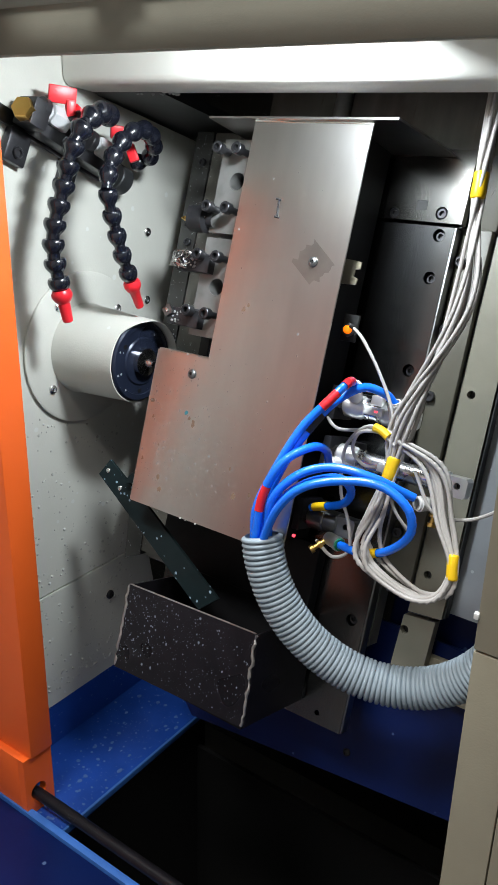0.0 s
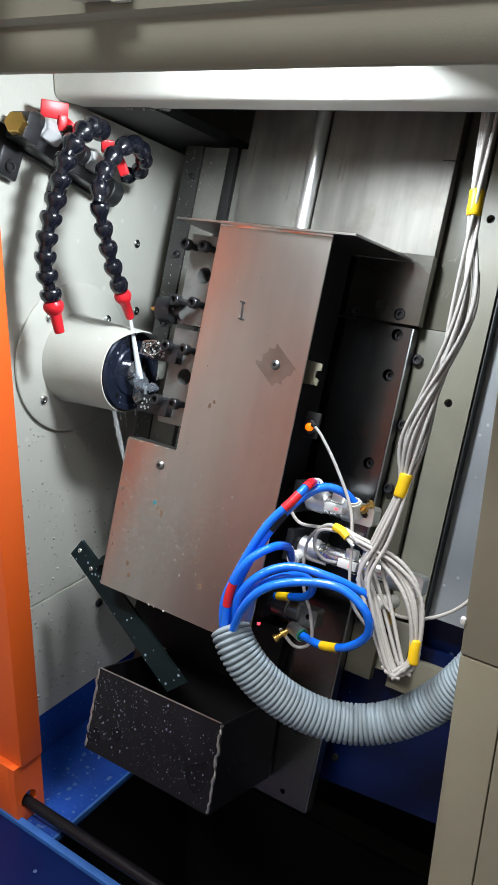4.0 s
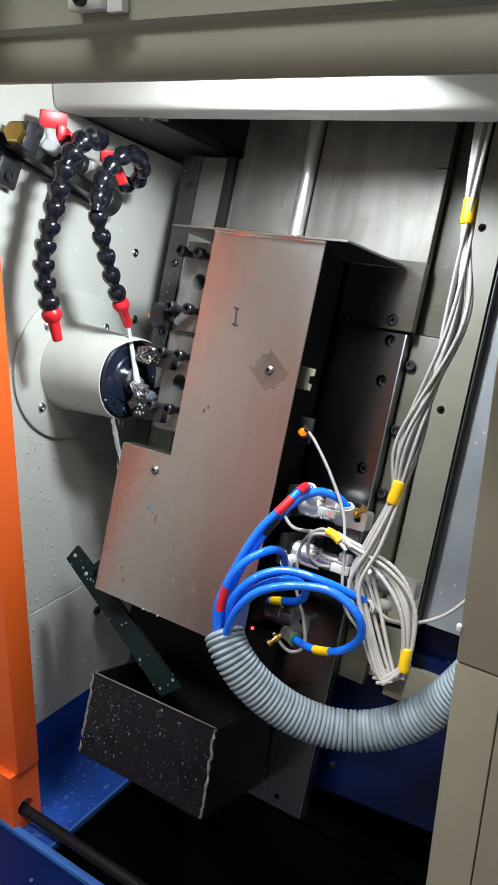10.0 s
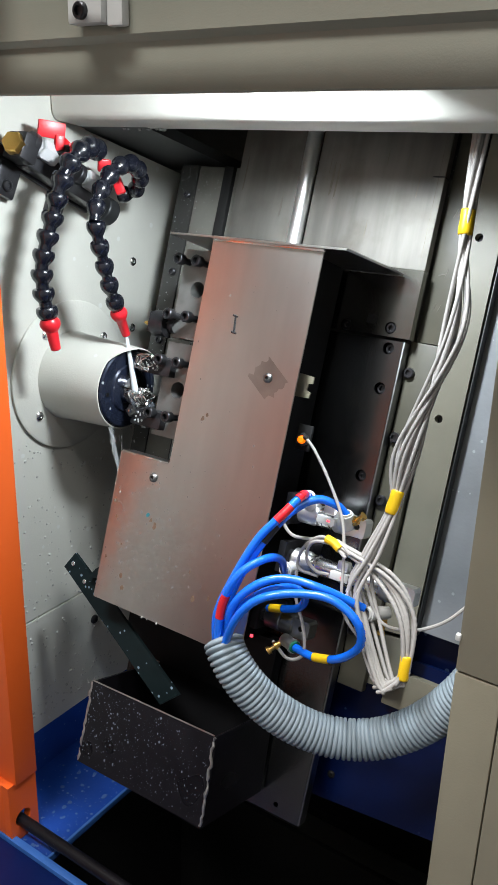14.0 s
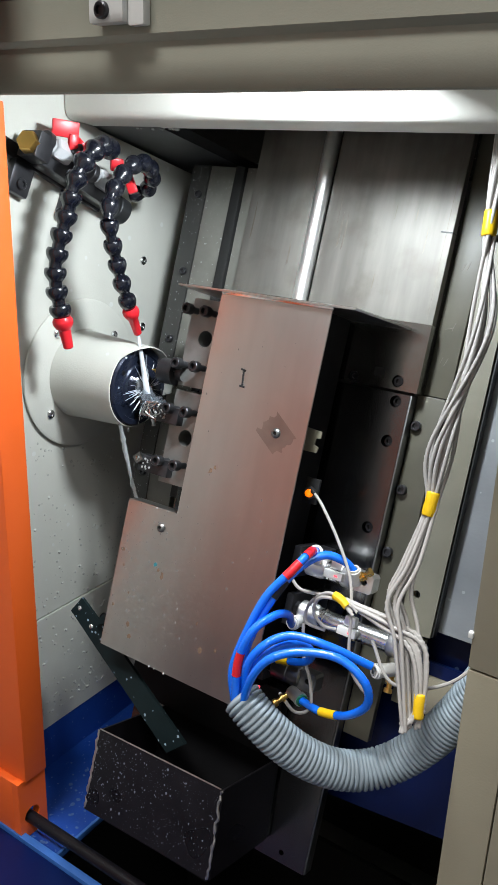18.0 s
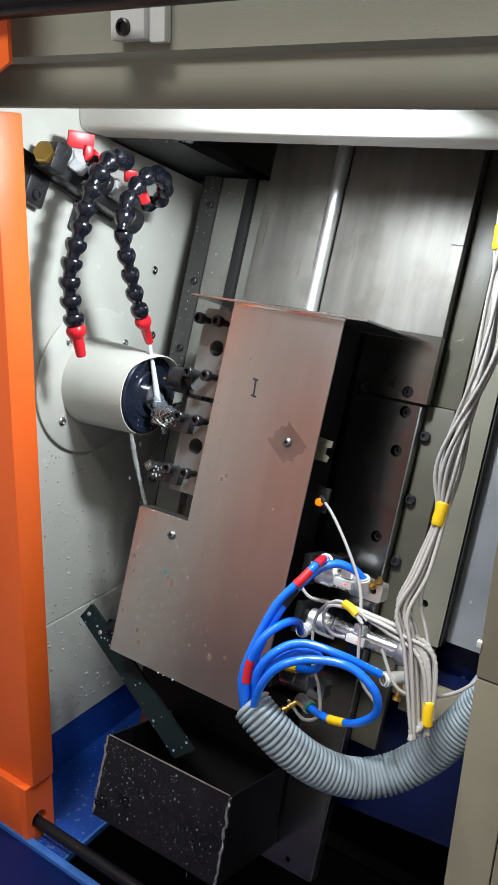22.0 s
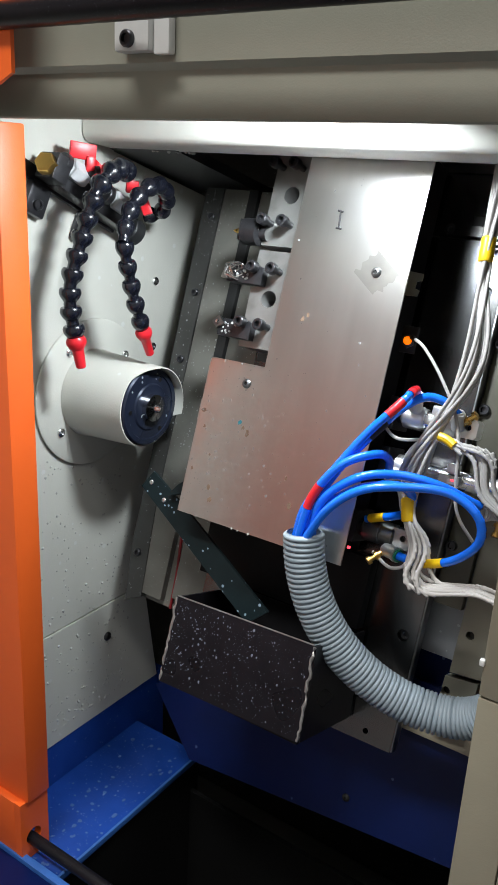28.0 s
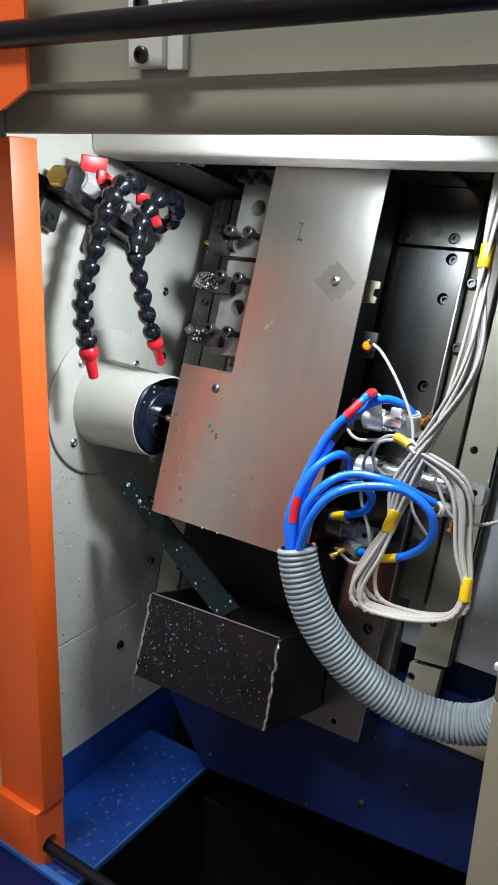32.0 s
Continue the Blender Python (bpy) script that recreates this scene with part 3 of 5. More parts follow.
button_screw(bed, (0.294, 0.685, 0.128), (0, 0, 1), 0.0045, RUBBER, "bolt")
part("red_hose", sweep([(0.026, 0.815, 0.154), (0.026, 0.86, 0.156), (0.023, 0.90, 0.158), (0.021, 0.93, 0.157)], 0.0019, 8, 20), RED_DIM, bed, "thin dark red hose")
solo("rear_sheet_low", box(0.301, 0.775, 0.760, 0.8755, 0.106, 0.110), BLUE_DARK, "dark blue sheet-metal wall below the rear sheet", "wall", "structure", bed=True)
solo("rear_sheet", box(0.301, 0.775, 0.876, 1.40, 0.136, 0.1405), REAR, "dull grey rear sheet-metal wall", "wall", "structure", bed=True)

# ---- spindle ----
spin_y, spin_z = 0.003, 1.116
head = thing("spindle_nose", (0.0, spin_y, spin_z), False, "cream spindle cover with bolted round flange", "spindle")
part("flange", lathe([(0, 0.0005), (0.0760, 0.0005), (0.0770, 0.0015), (0.0770, 0.0035), (0.0755, 0.0045), (0, 0.0045)], (0, spin_y, spin_z), (1, 0, 0), 64, caps=False), CREAM, head)
for a in (35, 125, 215, 305):
    button_screw(head, (0.0045, spin_y + 0.0575 * math.cos(radians(a + 90)), spin_z + 0.0575 * math.sin(radians(a + 90))), (1, 0, 0), 0.0048, None, "bolt")
bm = bmesh.new()
rings = []
seg = 56
for r, h, cut in ((0.0462, 0.0047, 0), (0.0450, 0.012, 0), (0.0412, 0.0800, 1), (0.0402, 0.0803, 1), (0.0401, 0.055, 0), (0.0401, 0.03, 0)):
    ring = []
    for k in range(seg):
        a = 2 * math.pi * k / seg
        turned = (math.degrees(a) + 22) % 360
        far = 0.0 if turned > 150 else 1.0 if turned < 112 else (150 - turned) / 38
        ring.append(bm.verts.new((h + (0.011 * far if cut else 0), spin_y + r * math.cos(a), spin_z + r * math.sin(a))))
    rings.append(ring)
for a, b in zip(rings, rings[1:]):
    for k in range(seg):
        bm.faces.new((a[k], a[(k + 1) % seg], b[(k + 1) % seg], b[k]))
part("cover_sleeve", bm, CREAM, head)
# added black ring that stands in for the shade on the sleeve's inner wall
part("liner", lathe([(0.0399, 0.0), (0.0399, 0.045), (0.0396, 0.045), (0.0396, 0.0)], (0.034, spin_y, spin_z), (1, 0, 0), 48, caps=False), RUBBER, head, "black ring added for the shade inside the sleeve")

chuck = thing("collet_chuck", (0.068, spin_y, spin_z), False, "dark round collet nose holding a small steel bar", "chuck")
ax = (1, 0, 0)
part("disc", lathe([(0, 0.0), (0.0385, 0.0), (0.0392, 0.001), (0.0392, 0.013), (0.0378, 0.0148), (0.033, 0.0150), (0.0325, 0.0138), (0.024, 0.0138), (0.0225, 0.0152), (0.0135, 0.0152), (0, 0.0152)], (0.068, spin_y, spin_z), ax, 64, caps=False), DISC, chuck)
for a in (20, 140, 260):
    part("disc_hole", lathe([(0.0022, 0), (0.0022, 0.0006), (0.0, 0.0004)], (0.0819, spin_y + 0.029 * math.cos(radians(a)), spin_z + 0.029 * math.sin(radians(a))), ax, 10), DARK_HOLE, chuck)
for i in range(3):
    bm = bmesh.new()
    n = 10
    inner, outer = [], []
    for k in range(n + 1):
        a = radians(i * 120 + 4 + 112 * k / n)
        for r, h, lst in ((0.0042, 0.0905, inner), (0.0135, 0.0885, outer)):
            lst.append((h, spin_y + r * math.cos(a), spin_z + r * math.sin(a)))
    vi = [bm.verts.new(p) for p in inner]
    vo = [bm.verts.new(p) for p in outer]
    vb = [bm.verts.new((0.0828, p[1], p[2])) for p in outer]
    vc = [bm.verts.new((0.0828, p[1], p[2])) for p in inner]
    for k in range(n):
        bm.faces.new((vi[k], vi[k + 1], vo[k + 1], vo[k]))
        bm.faces.new((vo[k], vo[k + 1], vb[k + 1], vb[k]))
        bm.faces.new((vi[k], vi[k + 1], vc[k + 1], vc[k]))
    for k in (0, n):
        bm.faces.new((vi[k], vo[k], vb[k], vc[k]))
    part("collet_jaw", bm, CHROME, chuck)
part("bar_stock", lathe([(0, 0.0), (0.0040, 0.0), (0.0040, 0.010), (0.0032, 0.0115), (0.0028, 0.0135), (0.0020, 0.0142), (0, 0.0142)], (0.0828, spin_y, spin_z), ax, 20, caps=False), CHROME, chuck, "bright turned steel bar end")

# ---- coolant manifold and hoses ----
man = thing("coolant_manifold", (0.015, -0.02, 1.31), False, "black coolant manifold block with red valves", "manifold")
a, b = Vector((0.019, -0.071, 1.339)), Vector((0.019, 0.060, 1.276))
d = (b - a).normalized()
side = Vector((1, 0, 0))
upv = side.cross(d) * (1 if side.cross(d).z > 0 else -1)


def along(s, w, h):
    """A point on the manifold: s along it, w off the wall, h above its axis."""
    return a + d * s + side * w + upv * h


mount = Matrix(((*side, 0), (*d, 0), (*upv, 0), (0, 0, 0, 1))).transposed()
mount.translation = a


def man_box(name, s0, s1, w0, w1, h0, h1, material, bevel=0.0015, label=""):
    bm = box(w0, w1, s0, s1, h0, h1, bevel)
    bmesh.ops.transform(bm, matrix=mount, verts=bm.verts)
    return part(name, bm, material, man, label)


man_box("end_block", 0.0005, 0.018, -0.006, 0.017, -0.010, 0.013, BLACK_OX, 0.001)
man_box("bar", 0.0185, 0.118, -0.012, 0.008, -0.010, 0.009, BLACK_OX, 0.003)
part("bar_end", lathe([(0, 0), (0.0125, 0), (0.0135, 0.001), (0.0135, 0.014), (0.0125, 0.015), (0, 0.015)], along(0.126, -0.004, -0.002), d, 24, caps=False), IRON, man)
man_box("mount_foot", 0.004, 0.028, -0.0185, -0.009, -0.040, -0.010, BLACK_OX, 0.003)
man_box("mount_foot", 0.069, 0.087, -0.0185, -0.009, -0.038, -0.010, BLACK_OX, 0.003)
socket_screw(man, along(0.016, -0.009, -0.030), side, 0.005, 0.003)
man_box("mount_plate", -0.02, 0.12, -0.0187, -0.0125, -0.012, 0.002, BLACK_OX, 0.002)
part("brass_plug", lathe([(0, -0.004), (0.009, -0.004), (0.0098, -0.003), (0.0098, 0.006), (0.009, 0.0075), (0, 0.0075)], along(-0.0005, 0.008, 0.0), -d + side * 0.35, 6, caps=False), BRASS, man, "brass hexagon plug")
def tab(centre, e1, e2, l, h, w, bevel=0.0012, bm=None):
    """A small bevelled block: l along e1, h along e2, w thick."""
    e1 = Vector(e1).normalized()
    e3 = e1.cross(Vector(e2)).normalized()
    e2 = e3.cross(e1)
    m = Matrix((e1, e2, e3)).transposed().to_4x4()
    m.translation = centre
    made = box(-l / 2, l / 2, -h / 2, h / 2, -w / 2, w / 2, bevel)
    bmesh.ops.transform(made, matrix=m, verts=made.verts)
    return made


for k, (centre, stem) in enumerate((((0.0270, -0.0385, 1.3340), -0.004), ((0.0270, 0.0150, 1.3080), -0.004))):
    out = Vector((0.75, -0.45, 0.15)).normalized()
    body = part("valve_body", lathe([(0, -0.012), (0.0085, -0.012), (0.0098, -0.0108), (0.0098, 0.0060), (0.0085, 0.0075), (0.006, 0.0078), (0.006, 0.010), (0, 0.010)], centre, -d, 6, caps=False), VALVE, man, "pale grey faceted valve body")
    part("union_nut", lathe([(0, 0), (0.0092, 0), (0.0098, 0.0008), (0.0098, 0.0062), (0.0088, 0.0070), (0, 0.0070)], Vector(centre) - d * 0.0195, d, 16, caps=False), BLACK_OX, man)
    part("outlet", lathe([(0.0062, 0), (0.0062, 0.013), (0.0075, 0.014), (0.0075, 0.018), (0.0, 0.018)], Vector(centre) + d * 0.006, (0.55, 0.75, 0.1) if k == 0 else (0.1, 0.95, -0.1), 16), BLACK_OX, man)
    if k == 0:
        part("valve_lever", tab((0.0300, -0.0321, 1.3525), (0.45, 0.88, -0.13), (0.05, 0.05, 1), 0.0245, 0.0145, 0.0042), RED, body, "flat red plastic valve lever")
        part("lever_stem", tab((0.0335, -0.0270, 1.3415), (0.45, 0.88, -0.1), (0.05, 0.1, 1), 0.0085, 0.0145, 0.0075, 0.002), RED, body, "red lever stem")
        part("lever_hub", lathe([(0, -0.003), (0.0055, -0.003), (0.0062, -0.002), (0.0062, 0.002), (0.0055, 0.003), (0, 0.003)], (0.0335, -0.0165, 1.3400), (0.5, 0.5, 0.7), 16, caps=False), RED, body, "red round hub")
    else:
        part("valve_lever", tab((0.0330, 0.0300, 1.3225), (0.55, 0.80, -0.05), (0.25, 0.1, 1), 0.0125, 0.0120, 0.0060, 0.002), RED, body, "flat red plastic valve lever")
        part("lever_stem", tab((0.0390, 0.0430, 1.3040), (0.75, 0.55, 0.35), (-0.35, 0.0, 1), 0.0095, 0.0165, 0.0065, 0.002), RED, body, "red lever stem")


def loc_hose(name, points, count, r, label):
    """A jointed coolant hose of ball-and-socket links that ends in a red nozzle."""
    ob = thing(name, points[0], False, label, "coolant hose", group="jointed coolant hoses")
    pts = spline(points, count + 1)
    prof = [(0.0, -0.25), (r * 0.56, -0.20), (r * 0.60, -0.05), (r * 0.59, 0.08), (r * 0.68, 0.16), (r * 0.86, 0.29), (r * 0.99, 0.43), (r * 1.05, 0.56), (r * 1.04, 0.68), (r * 0.98, 0.78), (r * 0.92, 0.83), (r * 0.74, 0.85), (0, 0.85)]
    for i in range(count):
        p, q = pts[i], pts[i + 1]
        l = (q - p).length
        part("link", lathe([(a, b * l) for a, b in prof], q, p - q, 18, caps=False), HOSE, ob)
    p, dd = pts[-1], (pts[-1] - pts[-2]).normalized()
    part("nozzle", lathe([(0, -0.003), (r * 0.80, -0.003), (r * 0.98, 0.000), (r * 0.98, 0.003), (r * 0.80, 0.0065), (r * 0.58, 0.009), (r * 0.48, 0.0255), (r * 0.38, 0.0265), (r * 0.3, 0.022), (0, 0.02)], p, dd, 20, caps=False), RED, ob, "red plastic nozzle")
    return ob, p + dd * 0.026, dd


hose_a, tip_a, dir_a = loc_hose("coolant_hose", [(0.046, 0.010, 1.335), (0.056, -0.012, 1.340), (0.06, -0.036, 1.330), (0.058, -0.051, 1.308), (0.055, -0.058, 1.283), (0.053, -0.068, 1.255), (0.052, -0.073, 1.232), (0.053, -0.0715, 1.208), (0.0548, -0.069, 1.189)],
                                 12, 0.0096, "black jointed coolant hose with a dry red nozzle")
hose_b, tip_b, dir_b = loc_hose("coolant_hose", [(0.0180, 0.0620, 1.2940), (0.0377, 0.0684, 1.2976), (0.0571, 0.0549, 1.3147), (0.0684, 0.0281, 1.3266), (0.0721, -0.0001, 1.3192), (0.0759, -0.0231, 1.2989), (0.0817, -0.0346, 1.2774), (0.0808, -0.0272, 1.2508), (0.0808, -0.0189, 1.2222), (0.0806, -0.0065, 1.1928)],
                                 14, 0.0083, "black jointed coolant hose aimed at the bar")

# clear coolant drops standing on the headstock wall
random.seed(21)
bm = bmesh.new()
for i in range(420):
    z = 0.73 + 0.33 * random.random() ** 1.6
    y = random.uniform(-0.12, 0.06)
    r = random.choice((0.0006, 0.0008, 0.0010, 0.0013, 0.0017))
    h = r * random.uniform(0.5, 0.8)
    lathe([(r, -0.0001), (r * 0.85, h * 0.5), (r * 0.45, h * 0.9), (0, h)], (0.0012 if z < 0.855 else 0.0002, y, z), (1, 0, 0.0), 7, bm, caps=False)
solo("coolant_drops", bm, WALL_DROP, "clear coolant drops standing on the cream wall", "drops", "stuff")

# ---- cross slide and what rides on it ----
def rider(name, at, label, category, group=""):
    ob = thing(name, at, True, label, category, group)
    RIDERS.append(ob)
    return ob


slide = rider("cross_slide", (0.19, 0.9, 0.17), "dark ground-steel slide plate with counterbored bolts", "machine slide")
holes = [(0.277, u, 0.0062) for u in (1.1545, 1.113, 1.021, 0.925, 0.76)]
bores = holes + [(0.262, 0.652, 0.003)]
part("slide_plate", slab([(0.03, 0.638), (0.2915, 0.641), (0.2915, 1.163), (0.03, 1.163)], 0.1665, 0.1805, bores), PLATE, slide)
# added box, coloured black to darken the plate under the cover
part("lower_guard", box(0.031, 0.2335, 0.7530, 0.8280, 0.1812, 0.1985, 0.001), COVER_DARK, slide, "black box added to darken the area under the cover")
for x, u, r in holes:
    part("bolt_head", lathe([(0, 0.0), (0.0052, 0.0), (0.0052, 0.0075), (0.0045, 0.0082), (0.0028, 0.0082), (0.0026, 0.004), (0, 0.004)], (x, u, 0.1672), (0, 0, 1), 14, caps=False), BLACK_OX, slide)
part("plate_edge", box(0.2918, 0.2938, 0.642, 1.163, 0.1665, 0.181, 0.0005), ALU_DARK, slide, "bright worn plate edge")
part("side_strip", box(0.294, 0.3235, 0.80, 1.166, 0.1555, 0.1655, 0.001), STRIP, slide)
for u in (1.134, 1.0665, 1.0, 0.93, 0.86):
    socket_screw(slide, (0.2995, u, 0.1655), (0, 0, 1), 0.0055, 0.005)
part("end_plate", slab([(0.17, 1.166), (0.2985, 1.166), (0.2985, 1.236), (0.17, 1.236)], 0.1725, 0.1835, holes=((0.276, 1.175, 0.0062), (0.226, 1.172, 0.0058))), END_STEEL, slide)
for x, u in ((0.276, 1.175), (0.226, 1.172)):
    part("bolt_head", lathe([(0, 0.0), (0.0052, 0.0), (0.0052, 0.0075), (0.0045, 0.0082), (0.0028, 0.0082), (0.0026, 0.004), (0, 0.004)], (x, u, 0.1745), (0, 0, 1), 14, caps=False), BLACK_OX, slide)
part("right_way_cover", box(0.150, 0.2965, 1.2365, 1.53, 0.1655, 0.1775, 0.0012), WAY, slide, "brushed steel way cover with rubbed streaks")
part("left_way_cover", box(0.046, 0.128, 1.167, 1.53, 0.1655, 0.1755, 0.0012), WAY, slide, "brushed steel way cover")
part("cover_joint", box(0.284, 0.2968, 1.330, 1.3312, 0.1655, 0.1785), IRON, slide)
part("pull_rod", cyl((0.139, 1.17, 0.178), (0.139, 1.53, 0.178), 0.0085, 20), ALU, slide, "round bright guide rod between the covers")
part("side_cover", box(0.2972, 0.325, 1.167, 1.50, 0.150, 0.160, 0.001), STRIP, slide)

random.seed(19)
for k in range(11):
    x = random.choice((0.053, 0.117, 0.160, 0.175, 0.225, 0.262, 0.28)) + random.uniform(-0.008, 0.008)
    u = 1.20 + random.random() * 0.16 if x < 0.13 else 1.25 + random.random() * 0.10
    l, w = random.uniform(0.008, 0.05), random.uniform(0.0004, 0.0022)
    top = 0.1755 if x < 0.13 else 0.1775
    ring = [(x - w, u), (x + w * random.random(), u + l * 0.1), (x + w, u + l * 0.6), (x + w * 0.2, u + l), (x - w * 0.5, u + l * 0.7)]
    part("rub_mark", slab(ring, top - 0.0001, top + 0.00006), RUB, slide, "dark rubbed streak")
for x0, x1, u0, u1, n in ((0.2895, 0.2900, 1.24, 1.50, 0.1775),):
    part("seam_line", box(x0, x1, u0, u1, n - 0.0002, n + 0.0001), RUB, slide)
for x, u, l, a in ((0.309, 1.300, 0.010, 70), (0.314, 1.302, 0.010, 70), (0.309, 1.238, 0.009, 20), (0.313, 1.240, 0.009, 75), (0.308, 1.205, 0.008, 75), (0.313, 1.204, 0.009, 70)):
    dx, du = l / 2 * math.cos(radians(a)), l / 2 * math.sin(radians(a))
    part("marker_stroke", sweep([(x - dx, u - du, 0.1600), (x, u, 0.1601), (x + dx, u + du, 0.1600)], 0.0004, 5, 5), RUB, slide, "faded marker stroke")
part("end_notch", box(0.2484, 0.2600, 1.1765, 1.1860, 0.1830, 0.1838), DARK_HOLE, slide, "dark slot in the end plate")

cover = rider("slide_cover", (0.14, 0.83, 0.28), "bent stainless cover with coolant spots, marker mark and smear", "sheet cover")
cp = [(0.0425, 0.828), (0.2365, 0.827), (0.2365, 1.2275), (0.108, 1.2275), (0.108, 0.9925), (0.0425, 0.9915)]
part("front_sheet", slab(cp, 0.2795, 0.2815), COVER, cover)
part("top_sheet", slab([(0.052, 0.284), (0.2635, 0.2885), (0.2790, 0.200), (0.2785, 0.186), (0.052, 0.186)], 1.2278, 1.2298, to=lambda p, q, r: Vector((p, r, q))), COVER, cover)
part("top_hem", box(0.108, 0.237, 1.2255, 1.231, 0.2790, 0.2825, 0.001), CHROME, cover, "bright bent hem")
part("notch_hem", box(0.0425, 0.108, 0.9905, 0.9935, 0.262, 0.2815, 0.001), COVER, cover)
part("left_hem", box(0.0412, 0.0424, 0.828, 0.9915, 0.262, 0.2815, 0.0004), COVER, cover)
# the webs take the shade inside the cover as their own black
part("inner_web", box(0.2095, 0.2125, 0.83, 1.2275, 0.19, 0.279), COVER_DARK, cover, "inner web with the inside shade put into its black")
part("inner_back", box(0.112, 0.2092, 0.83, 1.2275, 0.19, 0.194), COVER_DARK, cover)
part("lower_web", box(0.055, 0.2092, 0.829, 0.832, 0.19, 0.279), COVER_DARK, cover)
for x, u in ((0.2045, 1.1), (0.0915, 0.9735)):
    screw = button_screw(cover, (x, u, 0.2815), (0, 0, 1), 0.0050, ALU_DARK)
    part("socket", lathe([(0, 0), (0.0019, 0)], (x, u, 0.2815 + 0.0019), (0, 0, 1), 6, caps=False), DARK_HOLE, screw, "dark hexagon socket")
for x in (0.135, 0.21):
    button_screw(cover, (x, 1.2298, 0.272), (0, 1, 0), 0.003)
part("edge_clip", box(0.036, 0.0418, 0.925, 0.948, 0.262, 0.2755, 0.001), COVER, cover)
for bar in (((0.1502, 1.1545), (0.1560, 1.1535)), ((0.1520, 1.1378), (0.1582, 1.1370)), ((0.1533, 1.1538), (0.1550, 1.1372))):
    (x0, u0), (x1, u1) = bar
    part("marker_stroke", sweep([(x0, u0, 0.2816), ((x0 + x1) / 2, (u0 + u1) / 2, 0.2817), (x1, u1, 0.2816)], 0.0010, 6, 5), INK, cover, "black marker stroke")
turn = Matrix.Rotation(radians(52), 2)
random.seed(23)
across = [-0.015 + 0.003 * k for k in range(11)]
sm = [turn @ Vector((a, -0.0155 + random.uniform(-0.004, 0.003))) for a in across] + [turn @ Vector((a, 0.0165 + random.uniform(-0.003, 0.004))) for a in reversed(across)]
part("smear", slab([(0.2045 + p.x, 1.099 + p.y) for p in sm], 0.2814, 0.28156), SMEAR, cover, "dull dark smear round the screw")
random.seed(52)
for x, u, r in ((0.047, 0.937, 0.0045), (0.074, 0.861, 0.004), (0.048, 0.875, 0.003), (0.105, 0.925, 0.0045), (0.138, 1.046, 0.004), (0.078, 0.849, 0.004), (0.16, 0.891, 0.003), (0.17, 0.866, 0.0045),
                (0.052, 0.921, 0.003), (0.099, 0.929, 0.003), (0.066, 0.894, 0.002), (0.143, 1.051, 0.0025), (0.188, 0.872, 0.003)):
    ring = [(x + r * random.uniform(0.35, 1.0) * math.cos(a) * 0.8, u + r * random.uniform(0.35, 1.1) * math.sin(a)) for a in (0.0, 0.8, 1.5, 2.3, 3.1, 3.9, 4.7, 5.5)]
    part("stain", slab(ring, 0.2814, 0.28157), STAIN, cover, "brown dried coolant stain")
# splashed drops, thick at the low corner beside the bar and thin higher up
random.seed(77)


def cover_spot():
    while True:
        x, u = random.uniform(0.045, 0.234), random.uniform(0.830, 1.222)
        near = math.exp(-((x - 0.07) / 0.07) ** 2) * math.exp(-(max(0.0, u - 0.95) / 0.05) ** 2)
        if (u < 0.989 or x > 0.111) and random.random() < 0.035 + 0.96 * near:
            return x, u


tagged(part("coolant_spot", splash(250, cover_spot, 0.2815, small=0.0003, large=0.0007), SPOT, cover, "pale dried coolant spots"), kind="stuff")
part("paint_speck", slab([(0.0925, 0.931), (0.0955, 0.9325), (0.0962, 0.935), (0.0935, 0.9362), (0.0915, 0.934)], 0.2815, 0.2817), TEAL, cover, "teal paint speck")
for x, u, r in ((0.112, 0.8275, 0.0011), (0.119, 0.8272, 0.0008), (0.132, 0.8272, 0.0012), (0.060, 0.9915, 0.0009), (0.081, 0.992, 0.0011), (0.096, 0.9922, 0.0009)):
    part("hanging_drop", lathe([(0, -r * 0.5), (r * 0.7, -r * 0.3), (r, 0.1 * r), (r * 0.6, r * 0.5), (0, r * 0.7)], (x, u, 0.2818), (0, 0.3, 1), 10, caps=False), DROP, cover, "clear coolant drop")
part("latch_tab", slab([(0.2135, 1.088), (0.2145, 1.112), (0.2375, 1.110), (0.2375, 1.1035), (0.2325, 1.1025), (0.2320, 1.096), (0.2370, 1.094), (0.2358, 1.0885)], 0.2485, 0.2505), CREAM_FRAME, cover, "small notched bracket")

# gang tool blocks
def tool_block(u0, u1, hole_u, screws, top=0.236):
    ob = rider("tool_block", (0.07, (u0 + u1) / 2, 0.2), "oiled grey steel gang tool block with clamp screws", "tool block", "gang tool blocks")
    part("block", slab([(0.0405, u0), (0.1085, u0 + 0.001), (0.1085, u1), (0.0405, u1)], 0.184, top, holes=((0.0655, hole_u, 0.0092),)), BLOCK, ob)
    part("bore", lathe([(0, 0.0), (0.0092, 0.0)], (0.0655, hole_u, 0.2), (0, 0, 1), 16, caps=False), DARK_HOLE, ob)
    for u in screws:
        for x in (0.048, 0.0725):
            socket_screw(ob, (x, u, top + 0.014), (0, 0, 1), 0.0062, 0.009, BLACK_OX, "clamp_screw", 0.0138)
    return ob


tool_block(1.1235, 1.222, 1.179, (1.2075, 1.147))
tool_block(1.0125, 1.1185, 1.067, (1.0965, 1.037))
under = rider("block_carrier", (0.07, 1.1, 0.19), "dark steel carrier plate under the tool blocks", "carrier plate")
part("carrier_plate", box(0.034, 0.109, 1.003, 1.2265, 0.1815, 0.1835, 0.0006), IRON, under)


